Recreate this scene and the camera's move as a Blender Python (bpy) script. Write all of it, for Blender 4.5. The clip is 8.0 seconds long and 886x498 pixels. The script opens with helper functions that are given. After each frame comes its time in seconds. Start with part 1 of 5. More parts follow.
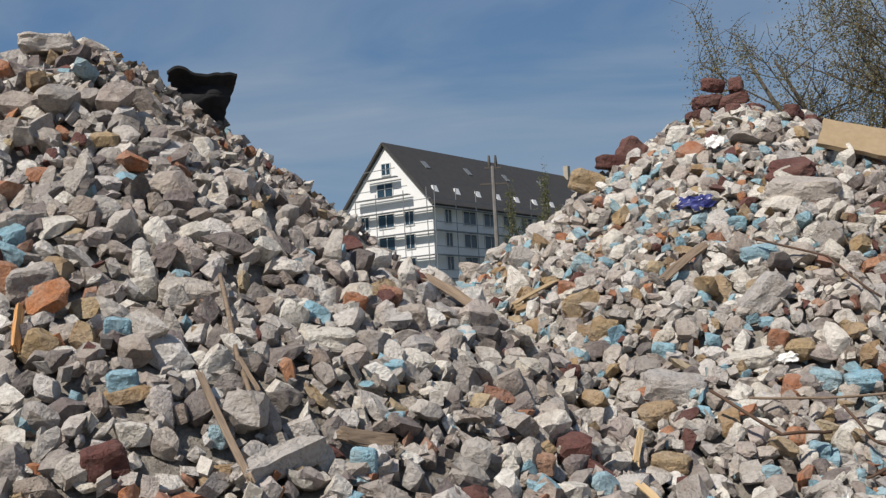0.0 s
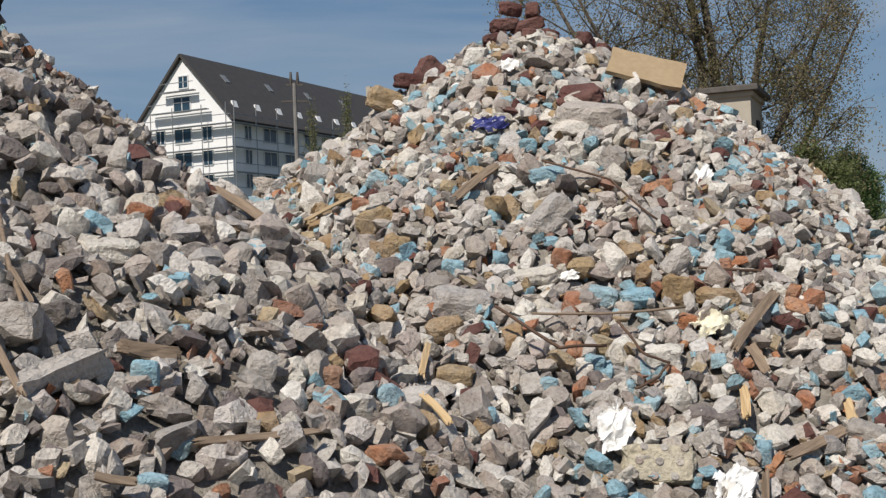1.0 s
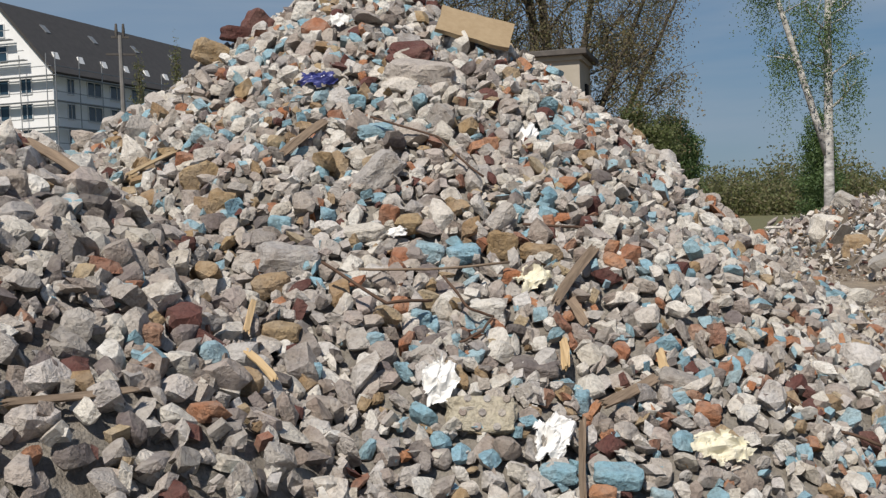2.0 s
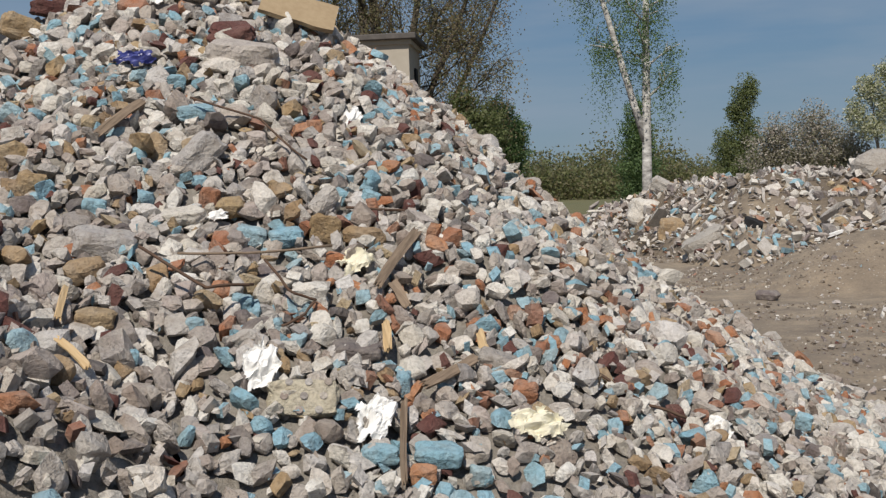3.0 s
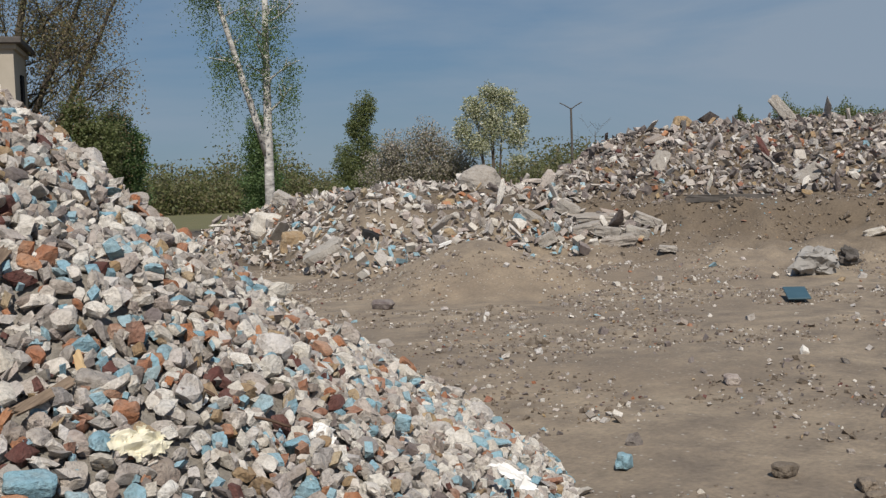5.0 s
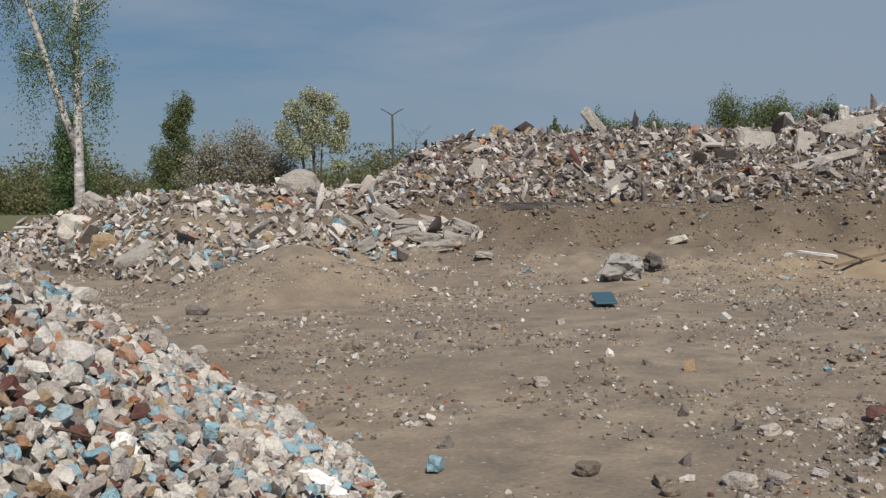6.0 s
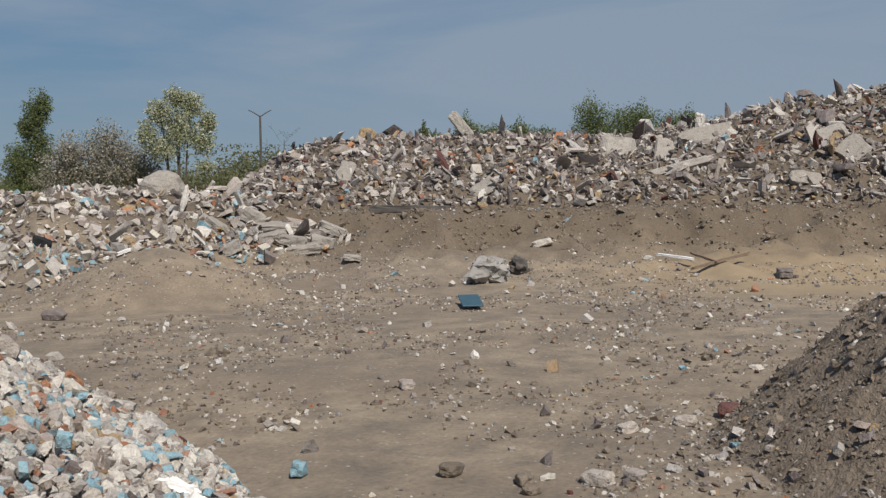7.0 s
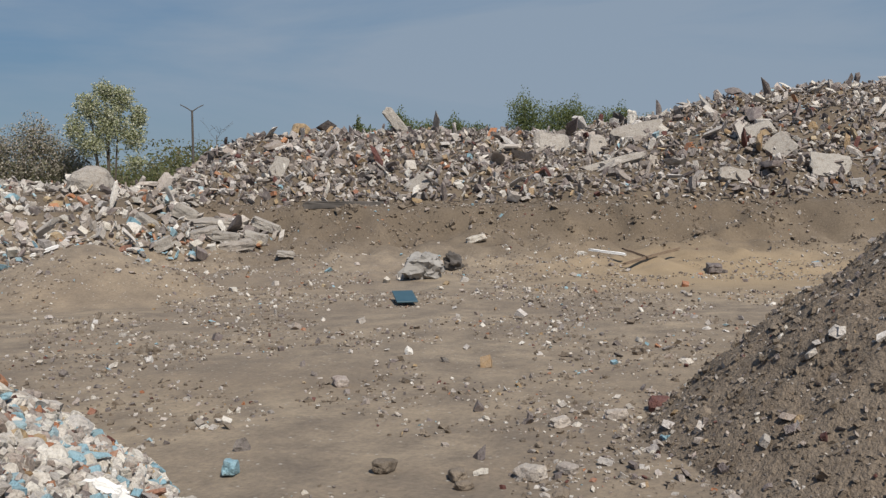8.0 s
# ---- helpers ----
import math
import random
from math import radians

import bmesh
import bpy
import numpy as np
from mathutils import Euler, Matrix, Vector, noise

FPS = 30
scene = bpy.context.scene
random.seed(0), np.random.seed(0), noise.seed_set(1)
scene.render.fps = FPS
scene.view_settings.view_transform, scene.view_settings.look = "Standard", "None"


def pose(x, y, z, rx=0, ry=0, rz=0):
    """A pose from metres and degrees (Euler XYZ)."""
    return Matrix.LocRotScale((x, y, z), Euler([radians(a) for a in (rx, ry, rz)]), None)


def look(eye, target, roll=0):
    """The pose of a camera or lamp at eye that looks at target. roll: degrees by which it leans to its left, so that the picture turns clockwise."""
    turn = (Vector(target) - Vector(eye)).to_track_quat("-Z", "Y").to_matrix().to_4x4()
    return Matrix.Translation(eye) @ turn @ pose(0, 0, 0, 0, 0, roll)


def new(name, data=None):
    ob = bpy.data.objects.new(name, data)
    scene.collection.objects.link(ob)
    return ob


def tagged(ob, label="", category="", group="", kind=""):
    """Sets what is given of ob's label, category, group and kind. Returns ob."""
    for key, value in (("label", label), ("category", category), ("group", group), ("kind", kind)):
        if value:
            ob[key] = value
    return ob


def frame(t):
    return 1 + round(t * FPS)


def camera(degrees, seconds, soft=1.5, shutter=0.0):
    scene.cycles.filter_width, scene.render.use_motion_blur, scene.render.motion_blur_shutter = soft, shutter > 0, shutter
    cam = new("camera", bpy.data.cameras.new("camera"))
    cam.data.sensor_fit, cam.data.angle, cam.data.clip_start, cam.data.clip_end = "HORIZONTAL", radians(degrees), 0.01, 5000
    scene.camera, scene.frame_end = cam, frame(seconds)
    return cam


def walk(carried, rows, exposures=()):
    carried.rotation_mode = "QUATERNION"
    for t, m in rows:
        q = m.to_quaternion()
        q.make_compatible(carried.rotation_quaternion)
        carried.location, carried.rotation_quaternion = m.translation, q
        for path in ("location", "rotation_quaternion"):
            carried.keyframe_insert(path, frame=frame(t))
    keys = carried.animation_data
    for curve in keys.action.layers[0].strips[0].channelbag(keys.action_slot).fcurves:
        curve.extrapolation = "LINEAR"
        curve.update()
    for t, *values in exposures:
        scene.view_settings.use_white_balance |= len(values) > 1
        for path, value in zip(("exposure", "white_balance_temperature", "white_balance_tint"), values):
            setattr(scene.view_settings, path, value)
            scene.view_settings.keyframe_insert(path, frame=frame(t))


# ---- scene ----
cam = camera(44.2, 8.0, soft=1.35)
PATH = [
    (0.0, 0.0000, 0.0000, 1.6000, 5.096, 3.040, 0.280),
    (0.5, 0.0187, 0.0052, 1.5917, 2.487, 2.452, -5.202),
    (1.0, 0.0279, 0.0083, 1.5802, 0.437, 2.263, -10.233),
    (1.5, 0.0412, 0.0059, 1.5725, -0.807, 2.280, -14.398),
    (1.7, 0.0478, 0.0061, 1.5689, -1.363, 2.198, -16.186),
    (2.8, 0.0730, -0.0122, 1.5619, -3.222, 1.946, -25.888),
    (3.0, 0.0786, -0.0189, 1.5622, -3.163, 1.942, -27.735),
    (3.5, 0.0948, -0.0391, 1.5617, -3.427, 1.858, -32.820),
    (4.0, 0.1004, -0.0641, 1.5649, -3.326, 1.585, -38.506),
    (4.2, 0.1033, -0.0732, 1.5647, -3.307, 1.573, -40.558),
    (5.3, 0.1201, -0.1275, 1.5639, -2.996, 1.957, -49.980),
    (5.5, 0.1234, -0.1362, 1.5637, -2.926, 1.721, -52.096),
    (6.0, 0.1261, -0.1546, 1.5658, -3.109, 1.143, -56.546),
    (6.5, 0.1276, -0.1747, 1.5669, -3.036, 1.280, -60.165),
    (7.0, 0.1322, -0.1859, 1.5677, -3.071, 0.803, -63.377),
    (7.5, 0.1383, -0.1933, 1.5677, -3.090, 0.708, -65.623),
    (8.0, 0.1435, -0.1947, 1.5671, -3.327, 0.734, -66.788),
]
walk(cam, [(t, pose(x, y, z, 90 + pitch, roll, yaw)) for t, x, y, z, pitch, roll, yaw in PATH],
     [(0.0, 0.04), (1.5, 0.0), (3.0, -0.12), (6.5, -0.12), (8.0, -0.06)])

# ---- world, sun, exposure ----
SUN_AZ, SUN_EL = 220.0, 50.0
world = bpy.data.worlds.new("sky")
scene.world = world
world.use_nodes = True
wn = world.node_tree
wn.nodes.clear()


def wnode(kind, **kw):
    n = wn.nodes.new(kind)
    for k, v in kw.items():
        n.inputs[k].default_value = v
    return n


sky = wn.nodes.new("ShaderNodeTexSky")
sky.sky_type, sky.sun_disc = "NISHITA", False
sky.sun_elevation, sky.sun_rotation = radians(SUN_EL), radians(SUN_AZ)
sky.air_density, sky.dust_density, sky.ozone_density = 1.0, 0.3, 2.0
coord = wn.nodes.new("ShaderNodeTexCoord")
stretch = wn.nodes.new("ShaderNodeMapping")
stretch.inputs["Scale"].default_value = (1.3, 1.3, 5.5)
cloud = wnode("ShaderNodeTexNoise", Scale=1.5, Detail=7.0, Roughness=0.55, Distortion=0.6)
ramp = wn.nodes.new("ShaderNodeMapRange")
ramp.inputs["From Min"].default_value, ramp.inputs["From Max"].default_value = 0.42, 0.68
ramp.inputs["To Max"].default_value = 0.85
sep = wn.nodes.new("ShaderNodeSeparateXYZ")
haze = wn.nodes.new("ShaderNodeValToRGB")
haze.color_ramp.elements[0].position, haze.color_ramp.elements[0].color = 0.0, (0.170, 0.264, 0.352, 1)
haze.color_ramp.elements[1].position, haze.color_ramp.elements[1].color = 0.45, (0.065, 0.145, 0.32, 1)
mid = haze.color_ramp.elements.new(0.13)
mid.color = (0.132, 0.235, 0.370, 1)
gain = wn.nodes.new("ShaderNodeVectorMath")
gain.operation = "SCALE"
gain.inputs["Scale"].default_value = 10.0
air = wn.nodes.new("ShaderNodeMix")
air.data_type = "RGBA"
air.inputs["Factor"].default_value = 0.88
mixc = wn.nodes.new("ShaderNodeMix")
mixc.data_type = "RGBA"
mixc.inputs["B"].default_value = (2.9, 3.6, 4.5, 1)
back = wnode("ShaderNodeBackground", Strength=0.10)
wout = wn.nodes.new("ShaderNodeOutputWorld")
wn.links.new(coord.outputs["Generated"], stretch.inputs["Vector"])
wn.links.new(coord.outputs["Generated"], sep.inputs[0])
wn.links.new(sep.outputs["Z"], haze.inputs["Fac"])
wn.links.new(haze.outputs["Color"], gain.inputs[0])
wn.links.new(stretch.outputs["Vector"], cloud.inputs["Vector"])
veil = wn.nodes.new("ShaderNodeMath")
veil.operation, veil.inputs[1].default_value = "MULTIPLY_ADD", 0.13
wn.links.new(sep.outputs["X"], veil.inputs[0])
wn.links.new(cloud.outputs["Fac"], veil.inputs[2])
wn.links.new(veil.outputs[0], ramp.inputs["Value"])
wn.links.new(ramp.outputs["Result"], mixc.inputs["Factor"])
wn.links.new(sky.outputs["Color"], air.inputs["A"])
wn.links.new(gain.outputs[0], air.inputs["B"])
wn.links.new(air.outputs["Result"], mixc.inputs["A"])
wn.links.new(mixc.outputs["Result"], back.inputs["Color"])
wn.links.new(back.outputs["Background"], wout.inputs["Surface"])

sun = new("sun", bpy.data.lights.new("sun", "SUN"))
sun.data.energy, sun.data.angle, sun.data.color = 5.0, radians(0.53), (1.0, 0.93, 0.83)
_a, _e = radians(SUN_AZ), radians(SUN_EL)
SUN_DIR = Vector((math.sin(_a) * math.cos(_e), math.cos(_a) * math.cos(_e), math.sin(_e)))
sun.matrix_world = look(SUN_DIR * 50, (0, 0, 0))

# ---- terrain: heights of the ground and the heaps ----


def lumps(x, y, s, k):
    """Soft unevenness between about -1 and 1, with waves about s metres long."""
    q = 2 * np.pi / s
    return (np.sin(q * (x + 0.31 * y) + k) + np.sin(q * 0.83 * (y - 0.42 * x) + 2.1 * k) + np.sin(q * 1.37 * (0.6 * x + 0.8 * y) + 3.7 * k)
            + np.sin(q * 1.71 * (0.7 * y - 0.75 * x) + 5.3 * k)) / 4


def step(a, b, v):
    s = np.clip((v - a) / (b - a), 0, 1)
    return s * s * (3 - 2 * s)


def along(x, y):
    """Coordinates along and across the line on which the far bank faces."""
    return 0.9205 * x + 0.3907 * y, 0.3907 * x - 0.9205 * y


def pile_left(x, y):
    d = np.sqrt((x + 1.72) ** 2 + (y - 4.95) ** 2 + 0.05)
    return 3.18 - 0.75 * d - 0.20 * step(-0.7, 0.1, x) * step(4.1, 4.8, y) + 0.10 * np.exp(-((x + 1.36) ** 2 + (y - 4.85) ** 2) / 0.10) + 0.06 * lumps(x, y, 1.3, 1.0) + 0.03 * lumps(x, y, 0.5, 2.0)


def pile_right(x, y):
    d = np.sqrt((x - 1.66) ** 2 + (y - 6.15) ** 2 + 0.04)
    return 2.97 - 0.69 * d - 0.03 * np.maximum(0, x - 1.7) + 0.07 * step(1.8, 2.2, x) * step(3.2, 2.6, x) - 0.09 * step(2.9, 3.4, x) * step(4.9, 4.2, x) + 0.05 * lumps(x, y, 1.2, 4.0) + 0.03 * lumps(x, y, 0.5, 5.0)


def terrain(x, y):
    u, v = along(x, y)
    h = 0.03 * lumps(x, y, 3.1, 0.4) + 0.015 * lumps(x, y, 0.9, 0.8)
    h = h * step(140, 40, np.hypot(x, y))
    # cut bank: a gentle toe, a steep ragged face and a flat top
    e = u - 22.5 + 0.40 * lumps(x, y, 3.0, 2.2) + 0.22 * lumps(x, y, 1.2, 0.7) + 0.10 * lumps(x, y, 0.55, 4.4)
    bank = np.interp(e, [-4.4, -3.0, -1.3, -0.15, 0.25], [0.0, 0.14, 0.46, 1.12, 1.19]) * step(-10, -5.5, v)
    h = h + bank + (0.09 * lumps(x, y, 1.7, 1.2) + 0.08 * lumps(x, y, 0.75, 2.9)) * step(17.5, 20, u) * step(22.9, 22.0, u) * step(-9, -4, v)
    # cone of tipped sand before the low mound
    h = h + 0.88 * np.maximum(0, 1 - np.sqrt((x - 13.2) ** 2 + (y - 11.3) ** 2 + 0.08) / 2.2 * (1 + 0.10 * lumps(x, y, 2.0, 3.1))) ** 1.1
    return h


def mound_low(x, y):
    """A ridge that faces the open ground in a bow: its foot and its crest by bearing."""
    az, d = np.degrees(np.arctan2(x, y)), np.hypot(x, y)
    foot = np.interp(az, [33, 37, 38.5, 41, 43.4, 49, 52.3, 56.7, 58.5, 61], [29, 26, 23, 20.4, 18.6, 18.9, 19.4, 19.9, 20.5, 21.5]) + 0.3 * lumps(x, y, 2.4, 7.0)
    crest = np.interp(az, [33.5, 36, 38, 40, 44.5, 49, 52.5, 55, 57.5, 60, 61.5], [-0.1, 0.6, 1.05, 1.38, 1.56, 1.60, 1.44, 1.22, 0.98, 0.62, -0.1])
    rise = np.clip((d - foot) / np.interp(az, [49, 53, 57, 60], [5.4, 4.0, 2.6, 1.6]), 0, 1) ** 0.85 * step(foot + 13, foot + 8, d)
    return -0.16 + (crest + 0.16 + 0.16 * lumps(x, y, 3.0, 7.0)) * rise + 0.09 * lumps(x, y, 0.9, 3.0) * step(-0.5, 1.0, d - foot)


def mound_far(x, y):
    u, v = along(x, y)
    top = np.interp(v, [-9.5, -7.5, -5.0, -3.0, 0.5, 3.2, 5.5, 8.0, 11.5, 20.0, 24.0], [-0.4, 0.55, 1.66, 1.82, 1.80, 1.72, 2.1, 2.65, 2.95, 3.0, -0.4])
    prof = np.minimum(np.clip((u - 22.9) / 5.2, 0, 1) ** 0.8, step(36.0, 30.0, u))
    return terrain(x, y) - 0.12 + (top + 0.12 * lumps(x, y, 2.3, 6.0)) * prof + 0.10 * lumps(x, y, 1.0, 9.0)


def soil_slope(x, y):
    d = np.hypot(x - 7.5, y + 1) * (1 + 0.03 * lumps(x, y, 2.6, 5.1))
    c = np.maximum(0.0, 1 - d / 2.5)
    ledge = 0.06 * lumps(x, y, 1.1, 3.3) + 0.05 * lumps(x, y, 0.5, 1.7) + 0.03 * lumps(x, y, 0.23, 2.6)
    return -0.06 + 2.00 * c + ledge * step(0.0, 0.25, c)


# ---- end of terrain ----


# ---- materials ----
def mat_nodes(name, rough=0.85):
    m = bpy.data.materials.new(name)
    m.use_nodes = True
    nt = m.node_tree
    b = nt.nodes["Principled BSDF"]
    b.inputs["Roughness"].default_value = rough
    return m, nt, b


def mixer(nt, blend, fac, a, b):
    n = nt.nodes.new("ShaderNodeMix")
    n.data_type, n.blend_type = "RGBA", blend
    for key, v in (("Factor", fac), ("A", a), ("B", b)):
        if hasattr(v, "is_output"):
            nt.links.new(v, n.inputs[key])
        elif key == "Factor":
            n.inputs[key].default_value = v
        else:
            n.inputs[key].default_value = (*v, 1)
    return n.outputs["Result"]


def noise_out(nt, scale, detail=4.0, rough=0.6, vec=None, lo=0.35, hi=0.65):
    n = nt.nodes.new("ShaderNodeTexNoise")
    n.inputs["Scale"].default_value, n.inputs["Detail"].default_value, n.inputs["Roughness"].default_value = scale, detail, rough
    if vec is not None:
        nt.links.new(vec, n.inputs["Vector"])
    r = nt.nodes.new("ShaderNodeMapRange")
    r.inputs["From Min"].default_value, r.inputs["From Max"].default_value = lo, hi
    nt.links.new(n.outputs["Fac"], r.inputs["Value"])
    return r.outputs["Result"], n.outputs["Fac"]


def place_vec(nt):
    g = nt.nodes.new("ShaderNodeNewGeometry")
    return g.outputs["Position"]


def bump(nt, b, height, strength, distance):
    n = nt.nodes.new("ShaderNodeBump")
    n.inputs["Strength"].default_value, n.inputs["Distance"].default_value = strength, distance
    nt.links.new(height, n.inputs["Height"])
    nt.links.new(n.outputs["Normal"], b.inputs["Normal"])


def piece_random(nt):
    """One random number for each stone, whether it is an object or an island of a joined mesh."""
    g, o = nt.nodes.new("ShaderNodeNewGeometry"), nt.nodes.new("ShaderNodeObjectInfo")
    s = nt.nodes.new("ShaderNodeMath")
    nt.links.new(g.outputs["Random Per Island"], s.inputs[0])
    nt.links.new(o.outputs["Random"], s.inputs[1])
    f = nt.nodes.new("ShaderNodeMath")
    f.operation = "FRACT"
    nt.links.new(s.outputs[0], f.inputs[0])
    return f.outputs[0]


def ramp_of(nt, value, stops):
    r = nt.nodes.new("ShaderNodeValToRGB")
    e = r.color_ramp.elements
    while len(e) < len(stops):
        e.new(0.5)
    for k, (p, c) in enumerate(stops):
        e[k].position, e[k].color = p, (*c, 1)
    nt.links.new(value, r.inputs["Fac"])
    return r.outputs["Color"]


def stone_mat(name, colours, dust=(0.40, 0.36, 0.31), dusty=0.35, scale=1.0, rough=0.92):
    """Broken mineral pieces: a colour from the list for each piece, blotches, grain and dust."""
    m, nt, b = mat_nodes(name, rough)
    rnd = piece_random(nt)
    n = len(colours)
    base = ramp_of(nt, rnd, [(k / max(1, n - 1), c) for k, c in enumerate(colours)])
    vec = place_vec(nt)
    blotch, _ = noise_out(nt, 14 * scale, 3, 0.6, vec, 0.42, 0.66)
    grain, raw = noise_out(nt, 70 * scale, 5, 0.7, vec, 0.3, 0.7)
    c = mixer(nt, "MIX", 0.0, base, dust)
    f = nt.nodes.new("ShaderNodeMath")
    f.operation, f.inputs[1].default_value = "MULTIPLY", dusty
    nt.links.new(blotch, f.inputs[0])
    c.node and nt.links.new(f.outputs[0], c.node.inputs["Factor"])
    stain, _ = noise_out(nt, 9 * scale, 4, 0.7, vec, 0.36, 0.62)
    c = mixer(nt, "MULTIPLY", 0.55, c, ramp_of(nt, stain, [(0.0, (0.66, 0.60, 0.54)), (0.5, (1, 1, 1)), (1.0, (1.1, 1.09, 1.07))]))
    dark = ramp_of(nt, grain, [(0.0, (0.58, 0.56, 0.54)), (0.55, (1, 1, 1)), (1.0, (1.12, 1.1, 1.08))])
    c = mixer(nt, "MULTIPLY", 0.8, c, dark)
    nt.links.new(c, b.inputs["Base Color"])
    _, coarse = noise_out(nt, 24 * scale, 4, 0.65, vec)
    both_h = nt.nodes.new("ShaderNodeMath")
    both_h.operation, both_h.inputs[1].default_value = "MULTIPLY_ADD", 1.6
    nt.links.new(coarse, both_h.inputs[0])
    nt.links.new(raw, both_h.inputs[2])
    bump(nt, b, both_h.outputs[0], 0.85, 0.018 / scale)
    return m


def plain_mat(name, c1, c2, scale=8.0, rough=0.7, bumpy=0.2, dist=0.01, metal=0.0, stretch3=None):
    m, nt, b = mat_nodes(name, rough)
    b.inputs["Metallic"].default_value = metal
    t = nt.nodes.new("ShaderNodeTexCoord")
    vec = t.outputs["Object"]
    if stretch3:
        mp = nt.nodes.new("ShaderNodeMapping")
        mp.inputs["Scale"].default_value = stretch3
        nt.links.new(vec, mp.inputs["Vector"])
        vec = mp.outputs["Vector"]
    f, raw = noise_out(nt, scale, 6, 0.65, vec, 0.3, 0.7)
    nt.links.new(mixer(nt, "MIX", f, c1, c2), b.inputs["Base Color"])
    bump(nt, b, raw, bumpy, dist)
    return m


def leaf_mat(name, cols, rough=0.6, through_light=0.25):
    m, nt, b = mat_nodes(name, rough)
    g = nt.nodes.new("ShaderNodeNewGeometry")
    c = ramp_of(nt, g.outputs["Random Per Island"], [(k / (len(cols) - 1), c) for k, c in enumerate(cols)])
    nt.links.new(c, b.inputs["Base Color"])
    tr = nt.nodes.new("ShaderNodeBsdfTranslucent")
    nt.links.new(c, tr.inputs["Color"])
    mx = nt.nodes.new("ShaderNodeMixShader")
    mx.inputs["Fac"].default_value = through_light
    nt.links.new(b.outputs["BSDF"], mx.inputs[1])
    nt.links.new(tr.outputs["BSDF"], mx.inputs[2])
    nt.links.new(mx.outputs["Shader"], nt.nodes["Material Output"].inputs["Surface"])
    return m


def ground_mat(name):
    m, nt, b = mat_nodes(name, 0.95)
    vec = place_vec(nt)
    big, _ = noise_out(nt, 0.35, 4, 0.6, vec, 0.38, 0.64)
    mid, _ = noise_out(nt, 2.2, 5, 0.65, vec, 0.35, 0.68)
    fine, raw = noise_out(nt, 26, 6, 0.75, vec, 0.3, 0.7)
    c = mixer(nt, "MIX", big, (0.242, 0.192, 0.140), (0.35, 0.283, 0.203))
    c = mixer(nt, "MIX", mid, c, (0.17, 0.137, 0.105))
    c = mixer(nt, "MULTIPLY", 0.8, c, ramp_of(nt, fine, [(0, (0.62, 0.62, 0.62)), (0.6, (1, 1, 1)), (1, (1.25, 1.22, 1.18))]))
    sand, _ = noise_out(nt, 0.16, 3, 0.5, vec, 0.50, 0.66)
    f2 = nt.nodes.new("ShaderNodeMath")
    f2.operation, f2.inputs[1].default_value = "MULTIPLY", 0.12
    nt.links.new(sand, f2.inputs[0])
    c = mixer(nt, "MIX", f2.outputs[0], c, (0.36, 0.265, 0.16))
    # pale grit and small pebbles
    v = nt.nodes.new("ShaderNodeTexVoronoi")
    v.inputs["Scale"].default_value = 17
    nt.links.new(vec, v.inputs["Vector"])
    r = nt.nodes.new("ShaderNodeMapRange")
    r.inputs["From Min"].default_value, r.inputs["From Max"].default_value = 0.22, 0.14
    nt.links.new(v.outputs["Distance"], r.inputs["Value"])
    pick = nt.nodes.new("ShaderNodeMath")
    pick.operation, pick.inputs[1].default_value = "GREATER_THAN", 0.72
    sep = nt.nodes.new("ShaderNodeSeparateColor")
    nt.links.new(v.outputs["Color"], sep.inputs["Color"])
    nt.links.new(sep.outputs["Red"], pick.inputs[0])
    mul = nt.nodes.new("ShaderNodeMath")
    mul.operation = "MULTIPLY"
    nt.links.new(pick.outputs[0], mul.inputs[0])
    nt.links.new(r.outputs["Result"], mul.inputs[1])
    c = mixer(nt, "MIX", mul.outputs[0], c, (0.36, 0.33, 0.29))
    # darker brown earth up the cut bank, an ochre sandy patch at its toe
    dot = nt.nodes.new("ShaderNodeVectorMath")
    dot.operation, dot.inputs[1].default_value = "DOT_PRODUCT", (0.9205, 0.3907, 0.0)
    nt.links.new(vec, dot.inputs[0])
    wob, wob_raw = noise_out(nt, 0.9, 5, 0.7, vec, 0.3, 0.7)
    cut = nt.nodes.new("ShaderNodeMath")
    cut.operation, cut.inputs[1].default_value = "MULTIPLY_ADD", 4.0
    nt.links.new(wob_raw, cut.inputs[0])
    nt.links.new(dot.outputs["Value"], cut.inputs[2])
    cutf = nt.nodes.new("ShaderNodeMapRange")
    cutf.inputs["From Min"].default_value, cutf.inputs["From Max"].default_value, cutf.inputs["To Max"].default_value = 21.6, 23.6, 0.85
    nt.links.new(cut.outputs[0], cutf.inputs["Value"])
    off = nt.nodes.new("ShaderNodeVectorMath")
    off.operation, off.inputs[1].default_value = "DISTANCE", (18.9, 2.6, 0.2)
    nt.links.new(vec, off.inputs[0])
    spot = nt.nodes.new("ShaderNodeMapRange")
    spot.inputs["From Min"].default_value, spot.inputs["From Max"].default_value = 4.5, 1.0
    spot.inputs["To Max"].default_value = 0.75
    nt.links.new(off.outputs["Value"], spot.inputs["Value"])
    c = mixer(nt, "MIX", spot.outputs["Result"], c, (0.33, 0.245, 0.145))
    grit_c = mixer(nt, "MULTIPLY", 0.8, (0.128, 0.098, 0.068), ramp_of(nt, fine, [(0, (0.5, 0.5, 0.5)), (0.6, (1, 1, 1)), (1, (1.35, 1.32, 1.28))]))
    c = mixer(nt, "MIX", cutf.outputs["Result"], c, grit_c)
    # dark mud, then a dry grass field in the distance
    sx = nt.nodes.new("ShaderNodeVectorMath")
    sx.operation = "LENGTH"
